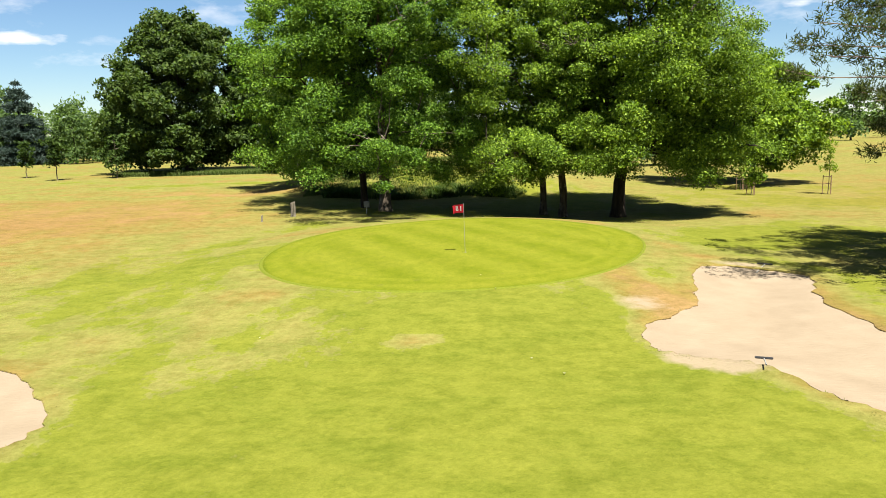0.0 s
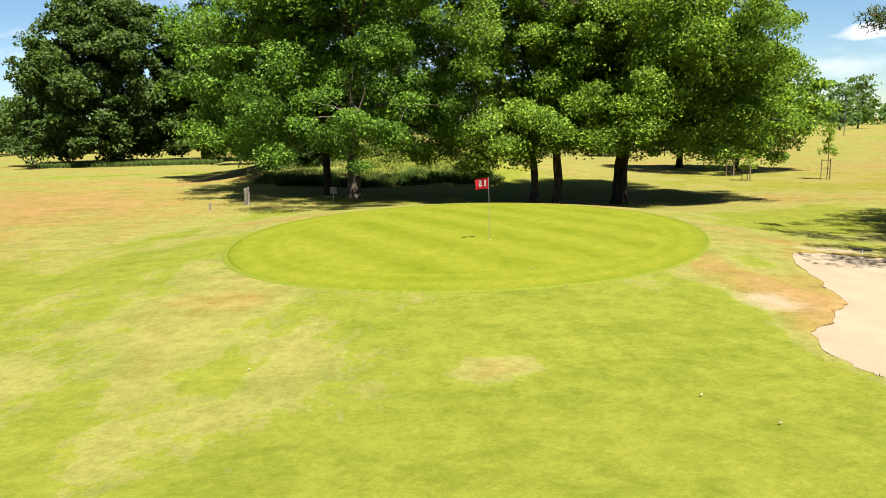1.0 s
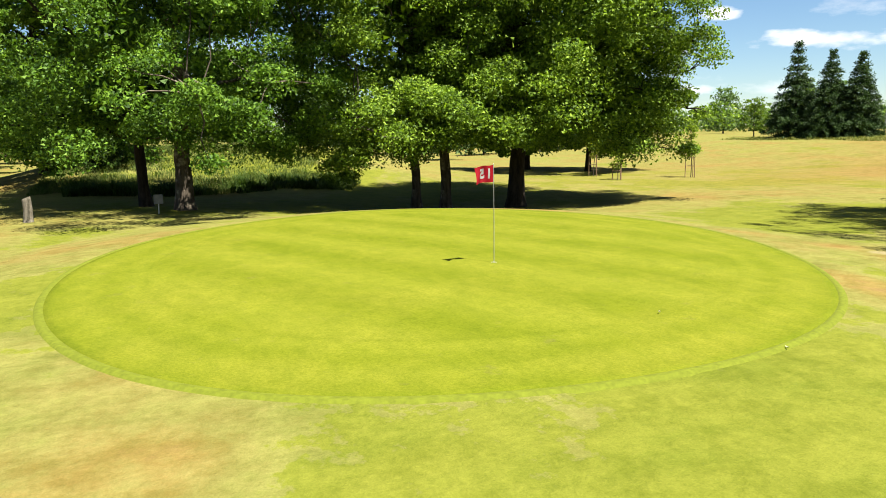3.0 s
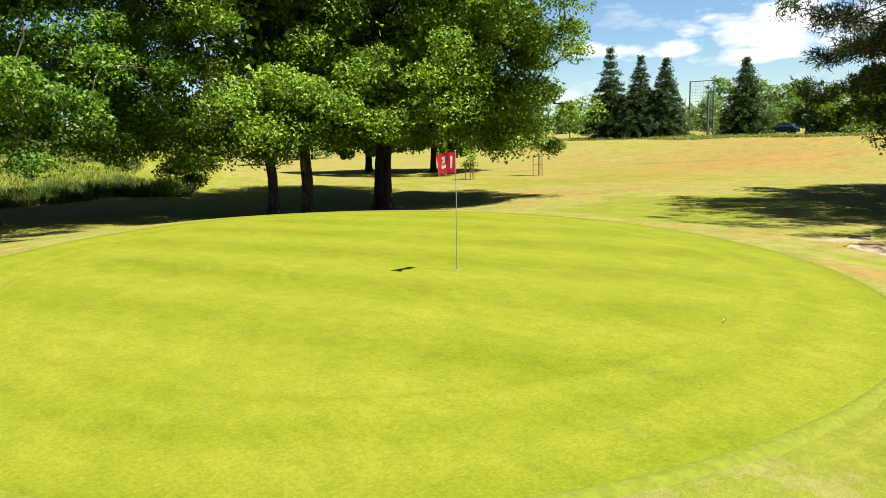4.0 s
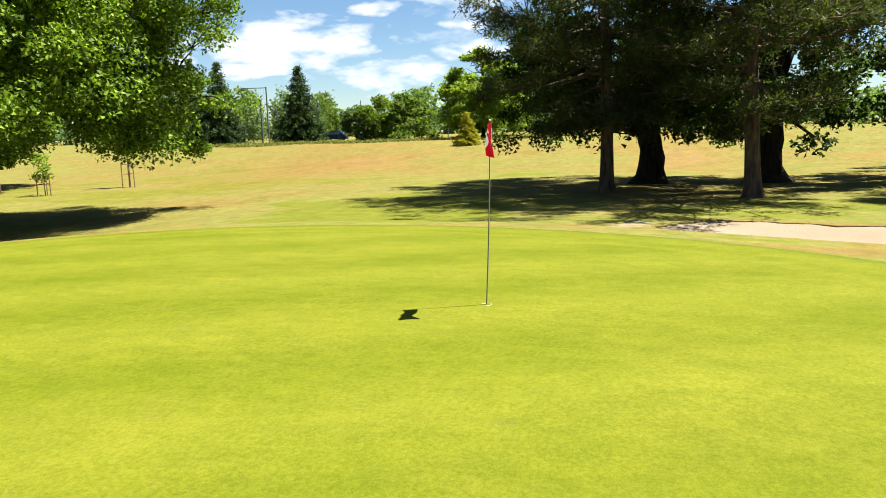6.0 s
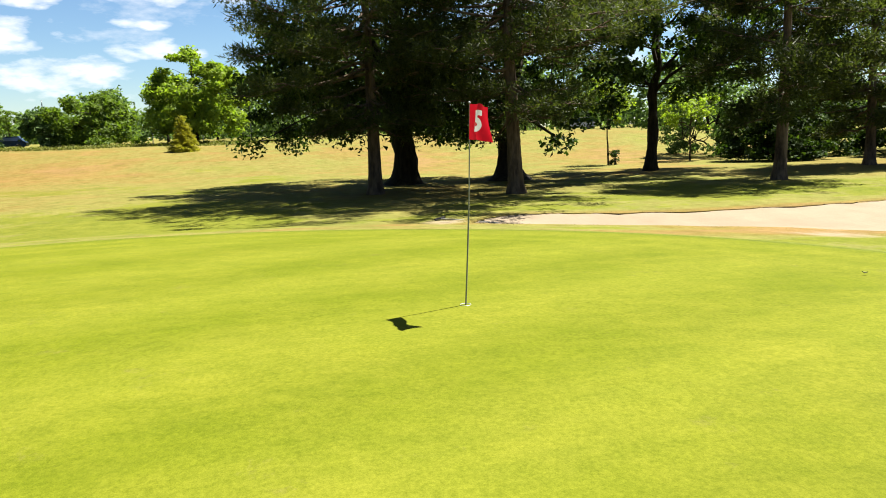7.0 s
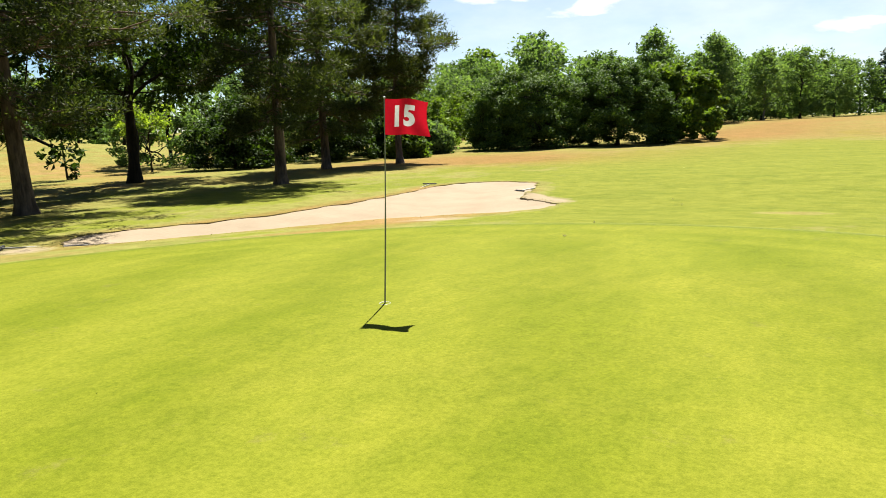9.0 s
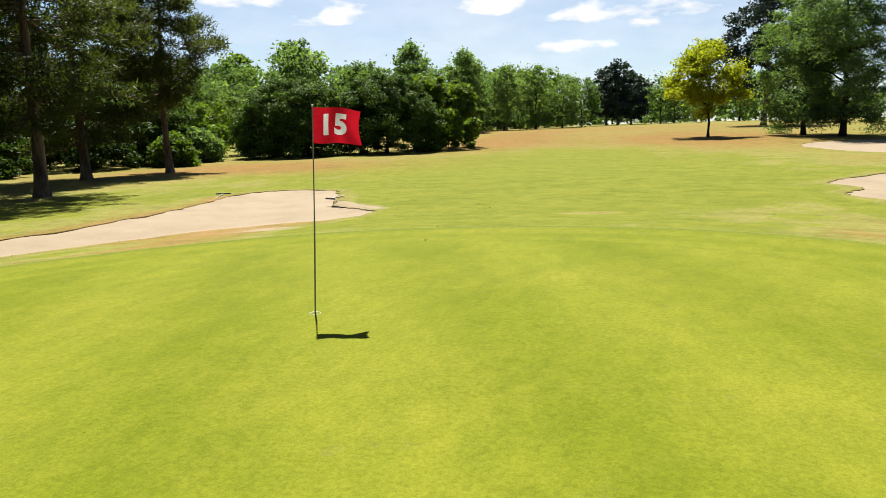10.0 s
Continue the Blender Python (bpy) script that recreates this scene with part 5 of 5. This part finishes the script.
# ---- small things round the green ----
def rake(x, y, turn, tilt, label, length=1.7, lift=0.03, wide=1.0):
    root = tagged(new("bunker_rake"), label, "rake", "bunker rakes")
    root.matrix_world = pose(x, y, surface(x, y) + lift, 0, tilt, turn)
    v, f = tube([(0, 0, 0.01), (length * 0.5, 0, 0.02), (length, 0, 0.012)], [0.017, 0.016, 0.017], 8)
    piece("handle", mesh_of("handle", v, f, GREY_ALU, True), root, "pale grey handle")
    bm = bmesh.new()
    bmesh.ops.create_cube(bm, size=1, matrix=Matrix.Translation((-0.03, 0, 0.02)) @ Matrix.Diagonal((0.06, 0.58 * wide, 0.05, 1)))
    bmesh.ops.bevel(bm, geom=bm.edges[:], offset=0.012, segments=2, affect="EDGES")
    head = part("head", bm, RUBBER, root, "black plastic head")
    for k in range(12):
        bm = bmesh.new()
        bmesh.ops.create_cone(bm, cap_ends=True, segments=6, radius1=0.010, radius2=0.004, depth=0.09,
                              matrix=Matrix.Translation((-0.075, (-0.26 + k * 0.0473) * wide, 0.015)) @ Matrix.Rotation(radians(-80), 4, "Y"))
        part("tine", bm, RUBBER, head)


rake(13.47, 28.2, -125, 2, "black-headed bunker rake lying at the end of the sand", 1.7, 0.03)
rake(13.84, 12.05, 109, 3, "black-headed bunker rake lying across the turf lip", 1.7, 0.05)
rake(7.72, 15.5, 250, -4, "black-headed bunker rake lying on the grassy tongue", 0.6, 0.20, 0.68)


def stump(x, y, r, h, label, name="tree_stump", mat=OLD_WOOD, category="tree stump"):
    root = tagged(new(name), label, category)
    root.location = (x, y, surface(x, y))
    z = np.array([-0.1, 0, 0.1 * h, 0.5 * h, 0.93 * h, h, h])
    rr = np.array([1.25, 1.2, 1.08, 1.0, 1.0, 0.93, 0.02]) * r
    v, f = tube(np.stack([0.03 * np.sin(z * 3), 0 * z, z + np.linspace(0, 1e-3, 7)], 1), rr, 14)
    v[:, 2] += 0.05 * h * v[:, 0] / r * (v[:, 2] > 0.8 * h)
    piece("trunk", mesh_of("trunk", v, f, mat), root)


stump(-10.0, 49.7, 0.17, 1.0, "grey weathered tall tree stump in the shade", mat=OLD_WOOD)
stump(-11.5, 46.8, 0.06, 0.42, "short dark wooden marker peg in the turf", "marker_post", OLD_WOOD, "marker post")


def sign_box(x, y):
    root = tagged(new("post_box"), "small grey box on a thin white post under the trees", "sign")
    root.location = (x, y, surface(x, y))
    v, f = tube([(0, 0, -0.1), (0.03, 0, 0.5)], [0.025, 0.025], 8)
    piece("post", mesh_of("post", v, f, WHITE), root, "thin white post")
    bm = bmesh.new()
    bmesh.ops.create_cube(bm, size=1, matrix=Matrix.Translation((0.03, 0, 0.66)) @ Matrix.Diagonal((0.40, 0.16, 0.42, 1)))
    bmesh.ops.bevel(bm, geom=bm.edges[:], offset=0.02, segments=2, affect="EDGES")
    part("box", bm, GREY_BOX, root, "grey weathered box")


sign_box(-5.0, 51.2)


# practice-ground net: posts with a top rail, beyond the spruces
def net_frame():
    root = tagged(new("net_frame"), "tall galvanised posts with a ball net beyond the spruces", "ball net")
    root.location = (83.5, 77.5, surface(83.5, 77.5))
    for dx, dy, h, r in ((0, 0, 7.6, 0.09), (-0.8, 3.2, 7.6, 0.09), (1.5, 1.8, 6.0, 0.14)):
        v, f = tube([(dx, dy, -0.2), (dx, dy, h)], [r, r], 10)
        piece("post", mesh_of("post", v, f, STEEL, True), root)
    v, f = tube([(0, 0, 7.5), (-0.8, 3.2, 7.5)], [0.06, 0.06], 8)
    piece("rail", mesh_of("rail", v, f, STEEL, True), root)
    wires = [tube([(-0.8 * k / 9, 3.2 * k / 9, 0), (-0.8 * k / 9, 3.2 * k / 9, 7.5)], [0.010, 0.010], 3) for k in range(1, 9)]
    wires += [tube([(0, 0, 0.4 * k), (-0.8, 3.2, 0.4 * k)], [0.010, 0.010], 3) for k in range(1, 18)]
    v, f = merge(wires)
    piece("net", mesh_of("net", v, f, STEEL), root, "thin dark netting")


net_frame()


def fence_posts():
    spots = [(88 + 1.0 * k, 92 - 6.2 * k, 5.6) for k in range(9)] + [(74 - 7 * k, 118 + 5 * k, 5.0) for k in range(4)]
    for px, py, ph in spots:
        root = tagged(new("fence_post"), "tall dark steel fence post by the practice ground", "fence post", "fence posts")
        root.location = (px, py, surface(px, py))
        v, f = tube([(0, 0, -0.2), (0, 0, ph)], [0.07, 0.06], 8)
        piece("pole", mesh_of("pole", v, f, STEEL, True), root)
        v, f = tube([(0, 0, ph), (0.25, 0.1, ph + 0.35)], [0.05, 0.04], 6)
        piece("arm", mesh_of("arm", v, f, STEEL, True), root)


fence_posts()


def car(x, y, turn, paint, label, tall=1.45, length=4.2):
    root = tagged(new("parked_car"), label, "car")
    root.matrix_world = pose(x, y, surface(x, y), 0, 0, turn)
    half = 0.85

    def hull(profile, inset):
        bm = bmesh.new()
        left = [bm.verts.new((px, -half + inset(pz), pz)) for px, pz in profile]
        right = [bm.verts.new((px, half - inset(pz), pz)) for px, pz in profile]
        bm.faces.new(left[::-1]); bm.faces.new(right)
        n = len(profile)
        for k in range(n):
            bm.faces.new((left[k], left[(k + 1) % n], right[(k + 1) % n], right[k]))
        bmesh.ops.bevel(bm, geom=bm.edges[:], offset=0.05, segments=2, affect="EDGES")
        return bm
    L = length / 2
    body = part("body", hull([(-L, 0.3), (-L, 0.75), (-L * 0.9, 0.9), (L * 0.45, 0.92), (L * 0.95, 0.78), (L, 0.6), (L, 0.3)], lambda z: 0.04 * (z > 0.7)), paint, root)
    part("cabin", hull([(-L * 0.86, 0.9), (-L * 0.66, tall), (L * 0.05, tall), (L * 0.42, 0.9)], lambda z: 0.05 + 0.14 * (z > 1.1)), GLASS_DARK, root, "dark glazed cabin")
    part("roof", hull([(-L * 0.66, tall - 0.03), (-L * 0.62, tall + 0.04), (0, tall + 0.04), (L * 0.07, tall - 0.03)], lambda z: 0.18), paint, root)
    for wx in (-L * 0.62, L * 0.62):
        for wy in (-half + 0.05, half - 0.05):
            a = np.linspace(0, 2 * np.pi, 20, endpoint=False)
            ring = lambda r, d: np.stack([wx + r * np.cos(a), np.full(20, wy + d), 0.31 + r * np.sin(a)], 1)
            w = piece("wheel", ring_mesh("wheel", [ring(0.02, -0.09), ring(0.28, -0.10), ring(0.31, -0.06), ring(0.31, 0.06), ring(0.28, 0.10), ring(0.02, 0.09)], TYRE), root)
            piece("rim", ring_mesh("rim", [ring(0.19, -0.115), ring(0.02, -0.11), ring(0.02, 0.11), ring(0.19, 0.115)], STEEL), w, "bright metal rim")


car(81.0, 1.2, 70, CAR_SILVER, "silver-grey estate car parked beyond the lawn")
car(86.6, 69.5, 100, CAR_BLUE, "dark blue car parked behind the bushes")


# fallen leaves and bits on the turf
def fallen_leaf(x, y, turn, size=0.032):
    lift = 0.035 if green_q(x, y) < 1 else 0.02
    root = tagged(new("fallen_leaf"), "small pale dry fallen leaf on the turf", "leaf", "fallen leaves")
    root.matrix_world = pose(x, y, surface(x, y) + lift, 0, 0, turn)
    u = np.linspace(-1, 1, 9)
    w = 0.42 * (1 - u * u)
    ridge = np.stack([u * size, 0 * u, 0.006 + 0.018 * u * u], 1)
    lft = np.stack([u * size, w * size, 0.016 + 0.02 * u * u + 0.01 * w], 1)
    rgt = np.stack([u * size, -w * size, 0.014 + 0.02 * u * u + 0.012 * w], 1)
    i = np.arange(8)[:, None]
    f = np.concatenate([i + np.array([[0, 1, 10, 9]]), i + np.array([[18, 19, 1, 0]])])
    piece("blade", mesh_of("blade", np.concatenate([ridge, lft, rgt]), f, DRY_LEAF), root)


LITTER = [(1.70, 24.77, 50), (2.08, 22.75, 85), (-4.64, 18.28, 65), (2.44, 16.37, 25), (3.04, 15.22, 147), (6.55, 2.9, 117)]
for fx, fy, ft in LITTER:
    fallen_leaf(fx, fy, ft)


# ---- long grass and turf blades ----
def blades(name, spots, height, width, mat, label, seed, lean=0.45, uneven=0.0):
    """Upright bent grass blades at the given plan points."""
    rng = np.random.default_rng(seed)
    n = len(spots)
    base = np.array([(x, y, surface(x, y)) for x, y in spots])
    a = rng.uniform(0, 2 * np.pi, n)
    way = np.stack([np.cos(a), np.sin(a), np.zeros(n)], 1)
    side = np.stack([-np.sin(a), np.cos(a), np.zeros(n)], 1)
    h = height * rng.uniform(0.5, 1.25, size=(n, 1))
    if uneven:
        h *= np.array([[max(0.12, 1 + uneven * (noise.noise(Vector((x * 0.55, y * 0.9, 3.0))) * 1.6 - 0.25))] for x, y in spots])
    w = width * rng.uniform(0.6, 1.3, size=(n, 1))
    upv = np.array([0, 0, 1.0])
    mid = base + upv * h * 0.6 + way * h * lean * 0.3
    tip = base + upv * h * 0.95 + way * h * lean
    base = base - upv * 0.02
    v = np.stack([base - side * w, base + side * w, mid + side * w * 0.7, mid - side * w * 0.7, tip], 1).reshape(-1, 3)
    k = np.arange(n)[:, None] * 5
    quads = k + np.array([[0, 1, 2, 3]])
    tris = k + np.array([[3, 2, 4]])
    tagged(new(name, mesh_of(name, v, [quads, tris], mat)), label, "grass", kind="stuff")


def scatter(seed, n, test, x0, x1, y0, y1):
    r = np.random.default_rng(seed)
    out = []
    while len(out) < n:
        x, y = r.uniform(x0, x1), r.uniform(y0, y1)
        if r.uniform() < test(x, y):
            out.append((x, y))
    return out


def reed_bank(x, y):
    edge = 62.5 + 1.3 * math.sin(x * 0.5) - 0.10 * (x + 2)
    return (1.0 if y < edge + 5 else 0.45) if edge < y < 84 and -13 + 0.4 * math.sin(y) < x < 7.5 - (y - 62) * 0.1 + math.sin(y * 0.8) else 0.0


blades("long_grass", scatter(201, 40000, reed_bank, -12, 16, 61, 84), 0.34, 0.016, LONG_GRASS, "tall pale meadow grass on a bank behind the trees", 201, 0.8, 0.8)
# longer tufts along the bank's foot; LEAF_DARK puts their shade into the colour
blades("nettle_tufts", scatter(206, 9000, lambda x, y: max(0.0, min(1.0, 0.45 + 1.6 * noise.noise(Vector((x * 0.42, y * 0.5, 7.0))))) if 61.8 + 0.9 * math.sin(x * 0.5) < y < 65.0 + 0.9 * math.sin(x * 0.5) else 0, -10, 7, 60, 66), 0.60, 0.026, LEAF_DARK, "longer tufts at the foot of the bank, coloured dark for shade", 206, 0.9, 1.0)
blades("long_grass", scatter(202, 14000, lambda x, y: 1.0 if 72.5 + math.sin(y * 0.4) < x < 80 else 0, 70, 81, 36, 100), 0.28, 0.040, SHORT_GRASS, "unmown straw-coloured grass below the far bushes", 202, 0.9, 0.7)
blades("long_grass", scatter(203, 9000, lambda x, y: 1.0, -48, -24, 106, 114), 0.6, 0.04, LONG_GRASS, "long grass below the far chestnuts", 203)


def lip_spots(loop, n, seed):
    """Points in a narrow band outside a bunker's edge."""
    r = np.random.default_rng(seed)
    k = r.integers(0, len(loop), n)
    p = loop[k] + (np.roll(loop, -1, 0)[k] - loop[k]) * r.uniform(0, 1, (n, 1)) + r.uniform(-0.35, 0.35, (n, 2))
    return p[loop_distance(loop, p[:, 0], p[:, 1]) > 0.02].tolist()


blades("lip_grass", lip_spots(BUNKER_EAST, 3500, 204) + lip_spots(BUNKER_WEST, 1500, 205), 0.045, 0.006, SHORT_GRASS, "uneven grass along the bunker lips", 204, 0.8)


def far_woods():
    """The wooded skyline all round, too far off to tell its trees apart."""
    rng = np.random.default_rng(301)
    pos, out = [], []
    for k in range(1100):
        a = k / 1100 * 2 * np.pi + rng.normal() * 0.004
        r = 250 + 60 * rng.uniform() + 25 * math.sin(a * 3)
        x, y = 5 + r * math.sin(a), 20 + r * math.cos(a)
        h = (8.5 + 3.5 * noise.noise(Vector((a * 9, 0, 0))) + 2.0 * rng.uniform()) * (1.0 if y > 0 else 1.25)
        g = ground_z(x, y)
        q, d = sphere_points(rng, 90, 0.6)
        pos.append(np.array([x, y, g + h * 0.42]) + q * np.array([3.8, 3.8, h * 0.56])); out.append(d)
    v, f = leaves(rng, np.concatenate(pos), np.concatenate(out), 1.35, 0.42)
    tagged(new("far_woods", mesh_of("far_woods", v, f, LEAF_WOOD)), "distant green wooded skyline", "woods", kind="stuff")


far_woods()
